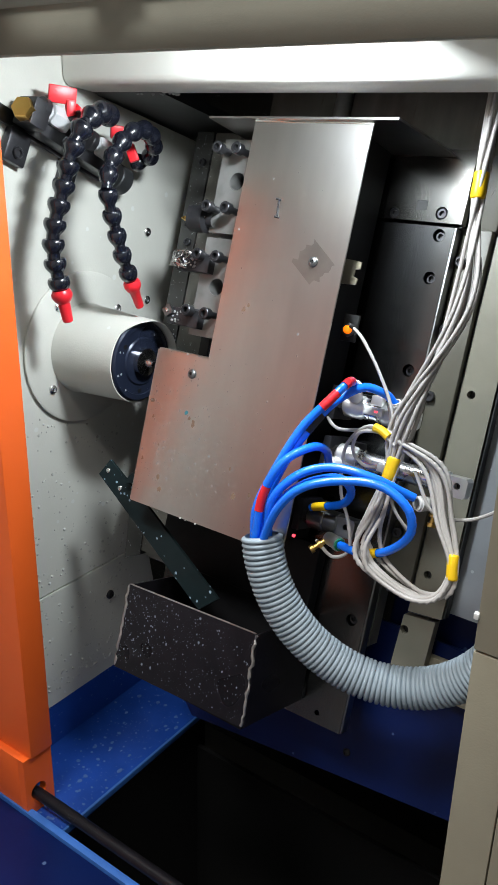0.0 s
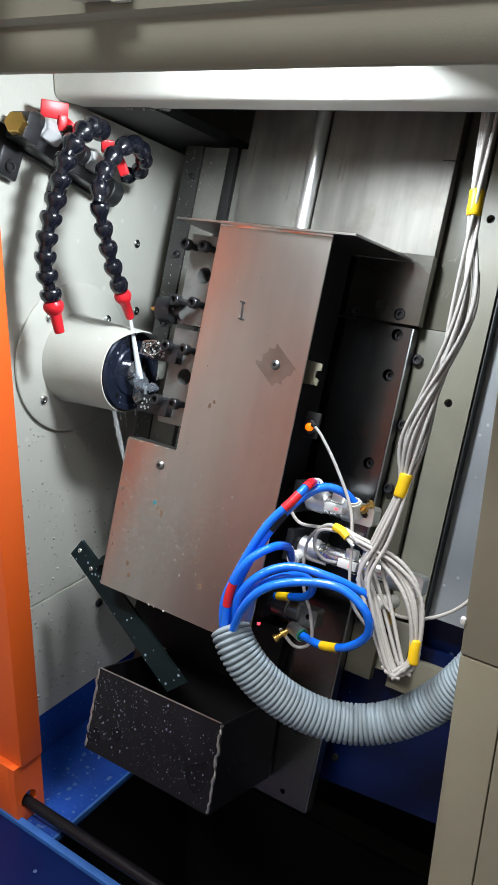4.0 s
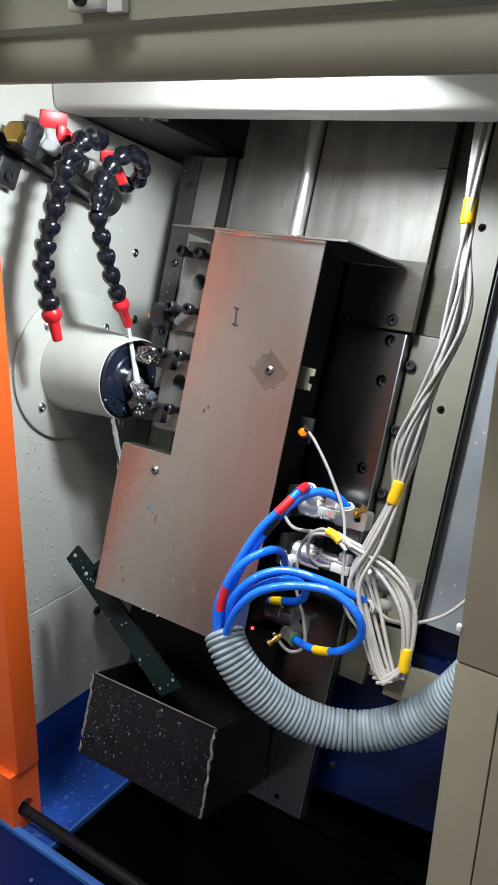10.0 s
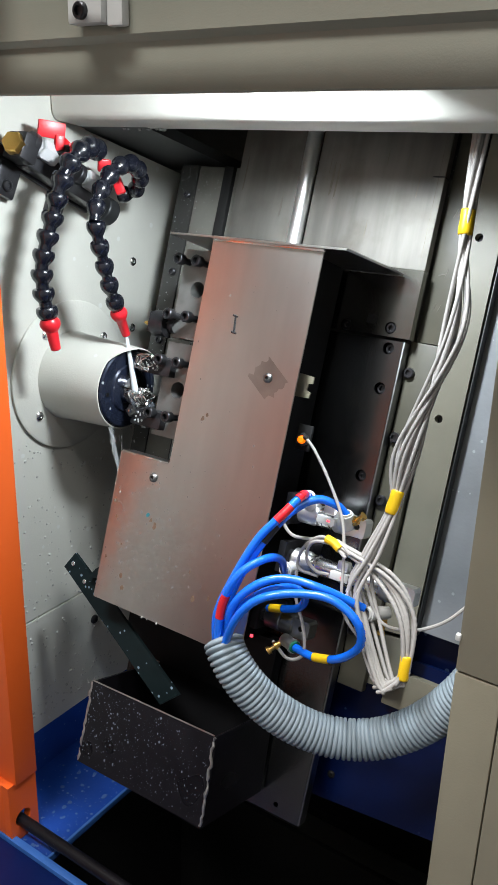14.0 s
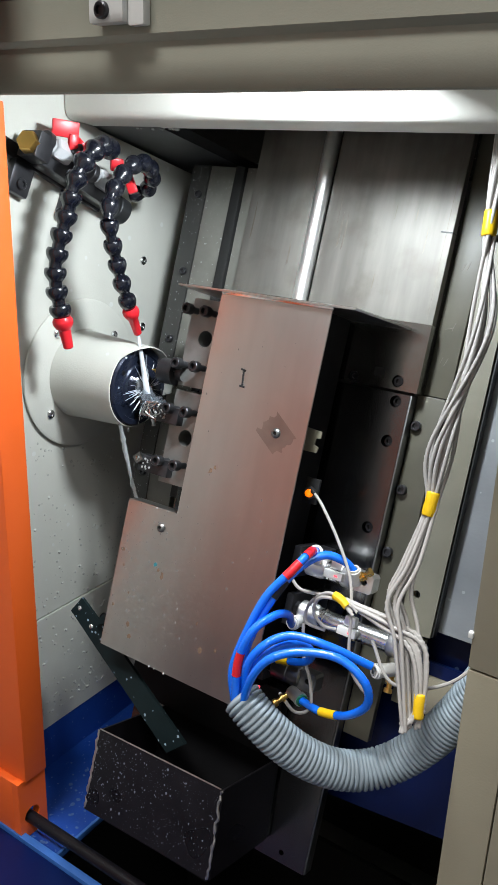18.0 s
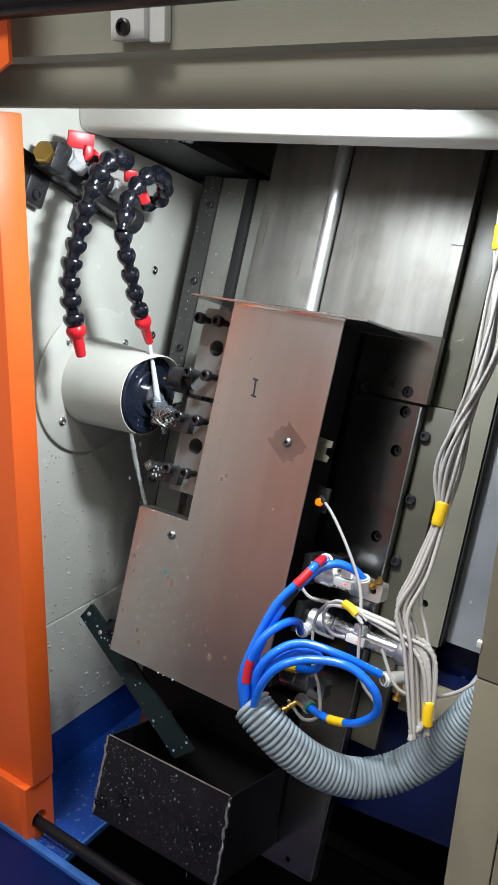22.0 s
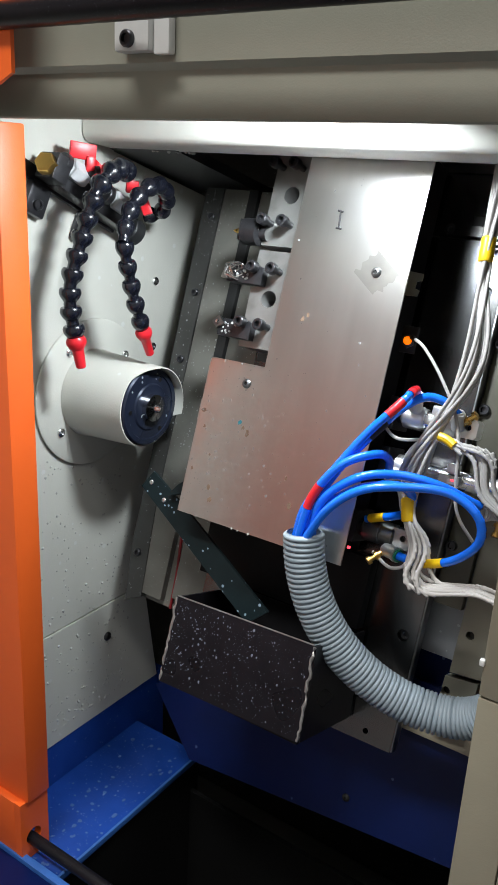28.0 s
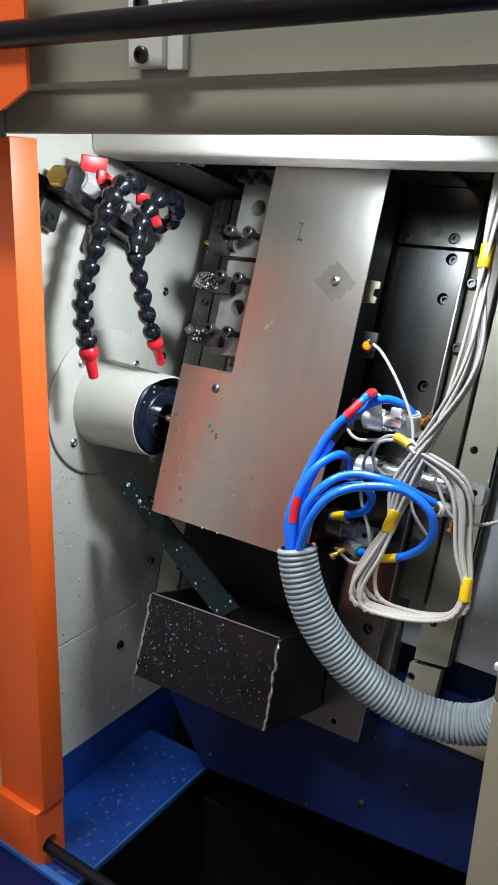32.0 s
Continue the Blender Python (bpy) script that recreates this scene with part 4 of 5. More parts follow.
def tool(label, u, kind):
    ob = rider("cutting_tool", (0.03, u, 0.23), label, "cutting tool", "tools in the gang blocks")
    if kind == "round":
        part("shank", lathe([(0, 0), (0.0135, 0), (0.0145, 0.001), (0.0145, 0.020), (0.012, 0.021), (0.008, 0.022), (0.008, 0.03)], (0.0185, u - 0.011, 0.238), (1, 0, 0), 20, caps=False), BLACK_OX, ob)
        part("flat", box(0.0135, 0.0185, u - 0.022, u + 0.001, 0.232, 0.2455, 0.001), BLACK_OX, ob)
        part("insert", lathe([(0.0, -0.006), (0.0028, 0.0), (0.0028, 0.004), (0, 0.004)], (0.0135, u - 0.013, 0.246), (1, 0.0, 0), 6, caps=False), BRASS, ob)
    else:
        w = 0.0095
        part("shank", box(0.016 if kind == "tip" else 0.013, 0.058, u - 0.012 - w, u - 0.012 + w, 0.2310, 0.2465, 0.0012), BLACK_OX, ob)
        if kind == "tip":
            part("insert", slab([(0.0095, u - 0.008), (0.017, u - 0.0145), (0.025, u - 0.008), (0.0175, u - 0.0005)], 0.2468, 0.2508), ALU_DARK, ob, "grey diamond carbide insert")
            part("insert_screw", lathe([(0.0026, 0), (0.0022, 0.0012), (0, 0.0006)], (0.0172, u - 0.0078, 0.2508), (0, 0, 1), 12), CHROME, ob)
        else:
            part("insert", slab([(0.008, u - 0.019), (0.0165, u - 0.019), (0.0165, u - 0.0105), (0.0095, u - 0.0115)], 0.2468, 0.2505), WELD, ob, "grey carbide insert")
    random.seed(int(u * 1000))
    if kind == "square":
        pts, a = [], 0.0
        for j in range(46):
            a += random.uniform(0.6, 1.1)
            rr = random.uniform(0.006, 0.0105)
            pts.append(Vector((0.022 + random.uniform(-0.009, 0.011), u - 0.011 + rr * math.cos(a), 0.2505 + 0.5 * rr * math.sin(a))))
        part("chip", sweep(pts, 0.0008, 5, 230), SWARF, ob, "tangled wet chip hung on the tool")
    for i in range(14):
        r = random.uniform(0.0008, 0.0018)
        part("drop", lathe([(r, 0), (r * 0.8, r * 0.5), (0, r * 0.8)], (random.uniform(0.018, 0.040), u - 0.012 + random.uniform(-0.006, 0.006), 0.2466), (0, 0, 1), 8, caps=False), DROP, ob)
    return ob


tool("dark round drill holder in the gang block", 1.147, "round")
tool("dark square-shank boring tool wet with coolant", 1.1005, "square")
tool("dark turning tool with a pale diamond insert", 1.0410, "tip")

# catch tray under the slide
tray = rider("catch_tray", (0.156, 0.66, 0.25), "black sheet-steel catch tray spattered with coolant drops", "tray")
part("front", slab([(0.0765, 0.6565), (0.2415, 0.6605), (0.2365, 0.7515), (0.0765, 0.7465)], 0.2955, 0.2975), TRAY, tray)
part("side", slab([(0.7515, 0.2955), (0.7515, 0.185), (0.6605, 0.185), (0.6605, 0.2955)], 0.2365, 0.2385, to=lambda p, q, r: Vector((r + (0.7515 - p) * 0.055, p, q))), TRAY, tray)
part("side", slab([(0.7465, 0.2955), (0.7465, 0.185), (0.6565, 0.185), (0.6565, 0.2955)], 0.0765, 0.0785, to=lambda p, q, r: Vector((r, p, q))), TRAY, tray)
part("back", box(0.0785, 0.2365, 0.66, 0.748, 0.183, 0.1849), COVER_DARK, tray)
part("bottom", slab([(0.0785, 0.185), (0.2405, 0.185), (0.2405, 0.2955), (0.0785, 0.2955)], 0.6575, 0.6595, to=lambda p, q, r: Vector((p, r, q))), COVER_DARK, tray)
random.seed(3)
for x0, u0, x1, u1 in ((0.0765, 0.7455, 0.0768, 0.6575), (0.2368, 0.7505, 0.2418, 0.6615)):
    pts = [Vector((x0 + (x1 - x0) * k / 22 + random.uniform(-0.0012, 0.0012), u0 + (u1 - u0) * k / 22, 0.2965 + random.uniform(-0.0005, 0.0008))) for k in range(23)]
    part("weld_seam", sweep(pts, 0.002, 8, radii=[random.uniform(0.0010, 0.0021) for _ in pts]), WELD, tray, "rough grey weld seam")
part("rim", sweep([(0.077, 0.7472, 0.2968), (0.157, 0.7497, 0.2968), (0.2365, 0.7522, 0.2968)], 0.0007, 6, 10), WELD, tray, "bare bright rim")

tagged(part("coolant_spot", splash(16, lambda: (random.uniform(0.080, 0.235), random.uniform(0.663, 0.746)), 0.2975, (1.0, 1.6), 0.0006, 0.0008, splash(430, lambda: (0.080 + 0.155 * random.random() ** 1.3, random.uniform(0.663, 0.746)), 0.2975, (1.0, 1.5), 0.0002, 0.0006)), TRAY_SPOT, tray, "pale coolant drops"), kind="stuff")

arm = rider("flat_bar", (0.06, 0.79, 0.25), "dark painted flat steel bar leaning into the tray", "bar")
part("bar", slab([(-0.0225, 0.8555), (-0.0355, 0.8355), (0.137, 0.733), (0.158, 0.752), (0.05, 0.8155)], 0.2485, 0.2525), BAR, arm)
part("angle_bracket", slab([(0.010, 0.836), (0.0425, 0.8475), (0.0425, 0.87), (0.02, 0.85)], 0.2527, 0.262), BAR, arm)
for x, u in ((-0.022, 0.843), (0.0, 0.828)):
    button_screw(arm, (x, u, 0.2525), (0, 0, 1), 0.003)

# proximity sensor
sensor = rider("proximity_sensor", (0.232, 1.047, 0.24), "small sensor with a glowing orange indicator", "sensor")
part("bracket", box(0.224, 0.240, 1.036, 1.062, 0.232, 0.236, 0.001), RUBBER, sensor)
part("nut", lathe([(0.007, 0), (0.007, 0.004), (0.006, 0.0045), (0, 0.0045)], (0.232, 1.047, 0.2362), (0.2, 0, 1), 6), BLACK_OX, sensor)
part("lead_gland", lathe([(0, 0), (0.0025, 0), (0.0025, 0.0035), (0.0020, 0.0045), (0.0019, 0.0065), (0, 0.0065)], (0.2385, 1.0505, 0.2450), (0.7, -0.2, 0.6), 12, caps=False), RUBBER, sensor)
part("indicator", lathe([(0, 0), (0.0040, 0.0), (0.0042, 0.002), (0.0036, 0.0055), (0.0022, 0.0068), (0, 0.0068)], (0.233, 1.047, 0.240), (0.25, 0, 1), 16), LED, sensor, "glowing orange indicator")
part("lead", sweep([(0.2415, 1.0495, 0.247), (0.259, 1.0405, 0.258), (0.283, 1.0155, 0.262), (0.304, 0.985, 0.263), (0.314, 0.957, 0.266), (0.325, 0.905, 0.266), (0.345, 0.876, 0.25)], 0.0015, 8, 44), CABLE, sensor, "thin pale grey lead")


# pneumatic cylinders
def cylinder(x0, x1, u, n, label, r=0.0092, clamp=True, dark=False):
    ob = rider("air_cylinder", (x0, u, n), label, "air cylinder", "air cylinders")
    ax = (1, 0, 0)
    L = x1 - x0
    m_end = ALU_DARK if dark else ALU
    part("barrel", cyl((x0 + 0.022, u, n), (x1 - 0.024, u, n), r, 28), m_end if dark else BARREL, ob)
    part("front_head", lathe([(0, 0), (r * 0.8, 0), (r * 1.05, 0.002), (r * 1.25, 0.003), (r * 1.25, 0.019), (r * 1.1, 0.021), (r * 1.1, 0.024), (0, 0.024)], (x0, u, n), ax, 28, caps=False), m_end, ob)
    part("rear_head", lathe([(0, 0), (r * 1.1, 0), (r * 1.25, 0.002), (r * 1.25, 0.015), (r * 1.1, 0.0165), (0, 0.0165)], (x1 - 0.027, u, n), ax, 28, caps=False), m_end, ob)
    clevis = part("clevis", slab([(x1 - 0.0125, u - r), (x1 + 0.006, u - r), (x1 + 0.008, u - r * 0.7), (x1 + 0.008, u + r * 0.7), (x1 + 0.006, u + r), (x1 - 0.0125, u + r)], n - r * 0.9, n + r * 0.9, holes=((x1 - 0.001, u + r * 0.1, 0.0030),)), m_end, ob, "milled square end")
    part("bore", lathe([(0, 0), (0.0030, 0)], (x1 - 0.001, u + r * 0.1, n), (0, 0, 1), 12, caps=False), DARK_HOLE, clevis)
    part("gland", lathe([(r * 1.02, 0), (r * 1.16, 0.001), (r * 1.16, 0.003), (r * 1.02, 0.004)], (x0 + 0.0265, u, n), ax, 24, caps=False), CHROME, ob)
    if clamp:
        part("switch_band", lathe([(r * 1.02, 0), (r * 1.13, 0), (r * 1.13, 0.007), (r * 1.02, 0.007)], (x0 + L * 0.45, u, n), ax, 24, caps=False), CHROME, ob)
        sw = part("switch", box(x0 + L * 0.40, x0 + L * 0.40 + 0.020, u - 0.004, u + 0.004, n + r, n + r + 0.008, 0.0012), WHITE_PL, ob, "white magnetic switch")
        part("switch_light", box(x0 + L * 0.40 + 0.012, x0 + L * 0.40 + 0.015, u - 0.0008, u + 0.0008, n + r + 0.0078, n + r + 0.0084), LED_RED, sw, "tiny red indicator")
        part("clamp_lug", box(x0 + L * 0.40 + 0.004, x0 + L * 0.40 + 0.016, u + 0.005, u + 0.015, n + r * 0.5, n + r + 0.004, 0.002), ALU, ob)
    part("rod_nut", lathe([(r * 0.9, 0), (r * 0.9, 0.008), (0, 0.008)], (x0 - 0.008, u, n), ax, 6), BLACK_OX, ob)
    part("mount", box(x0 - 0.012, x0 - 0.004, u - 0.016, u + 0.016, n - 0.028, n + 0.012, 0.001), BLACK_OX, ob)
    part("stand", box(x0 - 0.012, x0 + 0.006, u - 0.012, u + 0.012, 0.1808, n - 0.0285, 0.001), BLACK_OX, ob)
    return ob


def elbow(parent, at, to, screw=None, ring=WHITE_PL, body=WHITE_PL):
    """A push-in elbow fitting with an optional brass throttle screw."""
    at, to = Vector(at), Vector(to)
    ax = (to - at).normalized()
    l = (to - at).length
    fit = part("fitting", lathe([(0, -0.002), (0.006, -0.002), (0.0065, 0), (0.0065, l - 0.004), (0.0072, l - 0.0035), (0.0072, l), (0.0045, l), (0.0042, l - 0.004), (0, l - 0.004)], at, ax, 16, caps=False), body, parent, "grey push-in fitting")
    part("fitting_ring", lathe([(0.0045, 0), (0.006, 0), (0.006, 0.0022), (0.0045, 0.0022)], to, ax, 16, caps=False), ring, fit)
    if screw:
        s = Vector(screw)
        part("throttle", lathe([(0, 0), (0.0042, 0), (0.0042, 0.004), (0.003, 0.0045), (0.003, 0.009), (0.0045, 0.0095), (0.0045, 0.0125), (0.0026, 0.013), (0.0026, 0.0175), (0.0042, 0.018), (0.0042, 0.0215), (0, 0.0215)], at, s - at, 12, caps=False), BRASS, fit, "brass throttle screw")


c1 = cylinder(0.243, 0.311, 0.977, 0.231, "short bright air cylinder with fittings on the slide")
elbow(c1, (0.301, 0.976, 0.241), (0.3, 0.988, 0.2475), (0.317, 0.992, 0.243))
elbow(c1, (0.258, 0.986, 0.243), (0.262, 0.996, 0.258))
c2 = cylinder(0.246, 0.372, 0.928, 0.231, "long bright air cylinder with fittings on the slide")
elbow(c2, (0.359, 0.910, 0.245), (0.349, 0.908, 0.262), (0.360, 0.884, 0.25))
elbow(c2, (0.252, 0.92, 0.24), (0.251, 0.919, 0.252))
c3 = cylinder(0.226, 0.272, 0.86, 0.222, "small dark air cylinder with fittings on the slide", 0.0095, False, True)
elbow(c3, (0.260, 0.8475, 0.238), (0.275, 0.8465, 0.245), (0.250, 0.835, 0.248), GREEN_PL, ALU)
part("switch_light", box(0.222, 0.2245, 0.838, 0.8405, 0.240, 0.2425), LED_RED, c3, "tiny red indicator")

# blue air tubes from the conduit to the cylinders
TUBES = (
    [(0.216, 0.838, 0.303), (0.216, 0.87, 0.31), (0.228, 0.908, 0.312), (0.246, 0.952, 0.31), (0.263, 0.982, 0.30), (0.269, 0.999, 0.285), (0.263, 0.997, 0.262)],
    [(0.226, 0.838, 0.306), (0.224, 0.877, 0.308), (0.235, 0.918, 0.308), (0.253, 0.961, 0.30), (0.263, 0.985, 0.28), (0.276, 0.997, 0.265), (0.292, 0.995, 0.255), (0.300, 0.988, 0.248)],
    [(0.222, 0.838, 0.311), (0.226, 0.884, 0.32), (0.241, 0.919, 0.322), (0.256, 0.936, 0.305), (0.258, 0.934, 0.28), (0.251, 0.919, 0.254)],
    [(0.230, 0.838, 0.300), (0.235, 0.881, 0.318), (0.254, 0.91, 0.316), (0.277, 0.923, 0.30), (0.312, 0.923, 0.29), (0.342, 0.914, 0.27)],
    [(0.229, 0.838, 0.311), (0.246, 0.877, 0.325), (0.267, 0.903, 0.325), (0.296, 0.916, 0.31), (0.328, 0.919, 0.30), (0.353, 0.906, 0.295), (0.356, 0.884, 0.285), (0.334, 0.861, 0.27), (0.302, 0.848, 0.255), (0.276, 0.8465, 0.246)],
    [(0.219, 0.838, 0.298), (0.235, 0.875, 0.312), (0.256, 0.902, 0.305), (0.277, 0.913, 0.285), (0.284, 0.903, 0.265), (0.272, 0.886, 0.25), (0.236, 0.872, 0.235)],
)
# each tube is made of short rigid lengths, so that it can follow the conduit's mouth
BANDS = {0: ((0.73, 0.78, 1), (0.85, 0.90, 1)), 1: ((0.55, 0.60, 2),), 2: ((0.22, 0.32, 1),), 4: ((0.83, 0.89, 3),), 5: ((0.93, 0.99, 3),)}
LENGTHS = 46
tube_meshes = []
for m, grow in ((TUBE, 0), (RED, 0.0003), (RUBBER, 0.0003), (TAPE, 0.0003)):
    r = 0.0034 + grow
    bm = lathe([(r, -0.0044), (r, 0.0044)], (0, 0, 0), (0, 0, 1), 18, caps=False)
    me = finish(bm, m, True)
    me.name = "tube_length"
    tube_meshes.append(me)
FLEX = []
for i, pts in enumerate(TUBES):
    ob = rider("air_tube", pts[-1], "glossy blue plastic air tube curving from the conduit", "air tube", "blue air tubes")
    bits = []
    for k in range(LENGTHS):
        which = 0
        for a0, a1, m in BANDS.get(i, ()):
            if a0 <= k / (LENGTHS - 1) <= a1:
                which = m
        o = new("tube_length" if not which else "tape_band", tube_meshes[which])
        o.parent = ob
        bits.append(o)
    FLEX.append((ob, pts, bits))

# thin switch leads on the cylinders
for pts in ([(0.340, 0.935, 0.264), (0.362, 0.905, 0.262), (0.386, 0.903, 0.25), (0.411, 0.917, 0.25), (0.428, 0.936, 0.25), (0.446, 0.966, 0.246), (0.462, 1.0, 0.24)],
            [(0.318, 0.955, 0.272), (0.300, 0.964, 0.270), (0.284, 0.962, 0.265), (0.266, 0.944, 0.255), (0.263, 0.924, 0.248), (0.284, 0.922, 0.246)],
            [(0.320, 0.953, 0.273), (0.303, 0.961, 0.271), (0.280, 0.956, 0.265), (0.273, 0.938, 0.256), (0.283, 0.927, 0.25), (0.296, 0.9275, 0.2478)],
            [(0.323, 0.957, 0.272), (0.309, 0.964, 0.270), (0.277, 0.958, 0.26), (0.249, 0.954, 0.25), (0.231, 0.965, 0.24), (0.24, 0.985, 0.24), (0.262, 0.983, 0.245)],
            [(0.262, 0.922, 0.25), (0.268, 0.895, 0.25), (0.282, 0.87, 0.25), (0.288, 0.845, 0.25), (0.272, 0.834, 0.248), (0.248, 0.842, 0.24)]):
    ob = rider("switch_lead", pts[0], "thin grey switch lead looped beside the cylinders", "lead", "switch leads")
    part("lead", sweep(pts, 0.0017, 8, 40), CABLE, ob)
band = rider("tape_wrap", (0.309, 0.962, 0.271), "yellow tape wrap round the switch leads", "tape")
part("wrap", sweep([(0.296, 0.9645, 0.2695), (0.304, 0.963, 0.2705), (0.312, 0.959, 0.2715)], 0.0042, 10, 6), TAPE, band)

# carriage strip: follows the slide only along the spindle
saddle = thing("saddle_strip", (0.337, 1.0, 0.15), True, "cream painted carriage strip with black bolt holes", "machine strip")
part("strip", slab([(0.3245, 0.868), (0.360, 0.871), (0.3585, 1.45), (0.3275, 1.45)], 0.142, 0.157, holes=((0.337, 1.0945, 0.0042), (0.336, 0.91, 0.0042), (0.337, 1.279, 0.0042))), SADDLE, saddle)
for u in (1.0945, 0.91, 1.279):
    part("bore", lathe([(0, 0), (0.0042, 0)], (0.337, u, 0.148), (0, 0, 1), 12, caps=False), DARK_HOLE, saddle)
# narrow shade along the lit strip, put into a dark edge piece
part("strip_edge", box(0.3605, 0.3622, 0.872, 1.45, 0.1415, 0.154, 0.0005), IRON, saddle, "thin edge coloured dark for the shade beside the strip")
part("foot_strip", slab([(0.319, 0.808), (0.353, 0.811), (0.3545, 0.866), (0.321, 0.863)], 0.142, 0.156, holes=((0.325, 0.848, 0.0045),)), SADDLE, saddle)
part("bore", lathe([(0, 0), (0.0045, 0)], (0.325, 0.848, 0.147), (0, 0, 1), 12, caps=False), DARK_HOLE, saddle)

# ---- work lamp, shop ----
lamp = thing("work_lamp", (0.30, -0.072, 1.44), False, "small white work lamp behind the top rail", "lamp")
part("lamp_body", box(0.255, 0.345, -0.108, -0.038, 1.418, 1.448, 0.003), WHITE_PL, lamp)
part("diffuser", box(0.264, 0.336, -0.098, -0.048, 1.413, 1.4175, 0.002), TUBE_GLOW, lamp)
solo("ground", box(-3.5, 4.5, -2.5, 2.0, -0.05, 0.0), ROOM_FLOOR, "plain grey workshop floor", "floor", "structure")
solo("wall_front", box(-3.5, 4.5, -2.6, -2.5, 0.0, 3.6), ROOM, "plain workshop wall", "wall", "structure")
solo("wall_back", box(-3.5, 4.5, 2.0, 2.1, 0.0, 3.6), ROOM, "plain workshop wall", "wall", "structure")
solo("wall_west", box(-3.6, -3.5, -2.6, 2.1, 0.0, 3.6), ROOM, "plain workshop wall", "wall", "structure")
solo("wall_east", box(4.5, 4.6, -2.6, 2.1, 0.0, 3.6), ROOM, "plain workshop wall", "wall", "structure")
solo("workshop_ceiling", box(-3.6, 4.6, -2.6, 2.1, 3.6, 3.7), ROOM_CEIL, "plain workshop ceiling", "ceiling", "structure")
# added out of view: an orange block for the steel cover to reflect
reflector = thing("orange_reflector", (-0.87, -2.2, 0.0), False, "unseen orange cabinet added to redden the reflection in the steel cover", "machine")
part("cabinet_body", box(-1.03, -0.62, -2.45, -1.95, 0.90, 1.90, 0.012), ORANGE, reflector)
part("cabinet_base", box(-1.025, -0.625, -2.445, -1.955, 0.10, 0.8995, 0.006), BLUE_DARK, reflector)
part("plinth", box(-1.01, -0.64, -2.43, -2.00, 0.0, 0.0995, 0.004), BLUE_DARK, reflector)
for x, y, _ in SHOP_LAMPS:
    shop_lamp = thing("ceiling_lamp", (x, y, 3.45), False, "plain white workshop ceiling lamp", "lamp", "workshop ceiling lamps")
    part("lamp_body", box(x - 0.6, x + 0.6, y - 0.15, y + 0.15, 3.33, 3.60, 0.01), WHITE_PL, shop_lamp)

# ---- travel of the slide: seconds, along the spindle, up the bed ----
SLIDE = (
    (0.0, 0.0105, 0.0846),
    (0.5, 0.0100, 0.0847),
    (1.0, 0.0026, 0.0853),
    (1.5, 0.0029, 0.0860),
    (2.0, 0.0022, 0.0855),
    (2.2, 0.0120, 0.0852),
    (2.4, 0.0515, 0.0850),
    (2.5, 0.0530, 0.0847),
    (2.6, 0.0530, 0.0620),
    (2.8, 0.0530, 0.0080),
    (3.0, 0.0408, -0.0035),
    (3.2, 0.0030, -0.0034),
    (3.5, 0.0023, -0.0034),
    (5.5, 0.0023, -0.0005),
    (6.0, 0.0023, 0.0003),
    (6.5, 0.0026, 0.0010),
    (7.0, 0.0027, 0.0018),
    (7.5, 0.0028, 0.0026),
    (8.0, 0.0030, 0.0026),
    (8.5, 0.0025, -0.0016),
    (9.0, 0.0007, -0.0017),
    (9.5, -0.0003, -0.0017),
    (10.0, -0.0018, -0.0016),
    (10.5, -0.0035, -0.0016),
    (11.0, -0.0049, -0.0014),
    (11.5, -0.0058, -0.0013),
    (12.0, 0.0021, 0.0010),
    (12.5, 0.0012, 0.0006),
    (13.0, -0.0000, 0.0000),
    (13.5, -0.0011, 0.0002),
    (14.0, -0.0019, 0.0001),
    (14.5, -0.0039, 0.0001),
    (16.5, -0.0072, -0.0011),
    (17.0, -0.0013, -0.0022),
    (17.1, 0.0120, -0.0025),
    (17.2, 0.0500, -0.0030),
    (17.4, 0.0535, -0.0060),
    (17.5, 0.0532, -0.0318),
    (17.6, 0.0520, -0.0530),
    (17.8, 0.0350, -0.0546),
    (18.0, 0.0062, -0.0546),
    (18.5, -0.0013, -0.0546),
    (19.0, 0.0050, -0.0543),
    (19.5, -0.0040, -0.0550),
    (20.0, -0.0003, -0.0547),
    (20.5, 0.0062, -0.0543),
    (21.0, -0.0045, -0.0550),
    (21.5, 0.0010, -0.0543),
    (22.0, 0.0068, -0.0543),
    (22.5, -0.0040, -0.0544),
    (23.0, 0.0015, -0.0543),
    (23.5, 0.0068, -0.0547),
    (24.0, -0.0036, -0.0544),
    (24.5, 0.0030, -0.0542),
    (25.0, 0.0043, -0.0549),
    (25.5, -0.0023, -0.0544),
    (27.0, -0.0020, -0.0544),
    (27.2, 0.0500, -0.0544),
    (27.5, 0.0534, 0.0524),
    (27.6, 0.0535, 0.0780),
    (27.8, 0.0541, 0.1280),
    (28.0, 0.0542, 0.1327),
    (28.5, 0.0543, 0.1330),
    (29.0, 0.0542, 0.1329),
    (29.5, 0.0542, 0.1328),
    (30.0, 0.0540, 0.1328),
    (30.2, 0.0490, 0.1328),
    (30.4, 0.0160, 0.1290),
    (30.5, 0.0041, 0.1275),
    (31.0, 0.0012, 0.1269),
    (31.5, 0.0011, 0.1270),
    (32.0, 0.0009, 0.1272),
)
conduit = thing("conduit", (0.46, -0.03, 0.95), False, "grey corrugated plastic conduit hanging in a curve", "conduit")
RINGS, PITCH = 66, 0.0047
bm = bmesh.new()
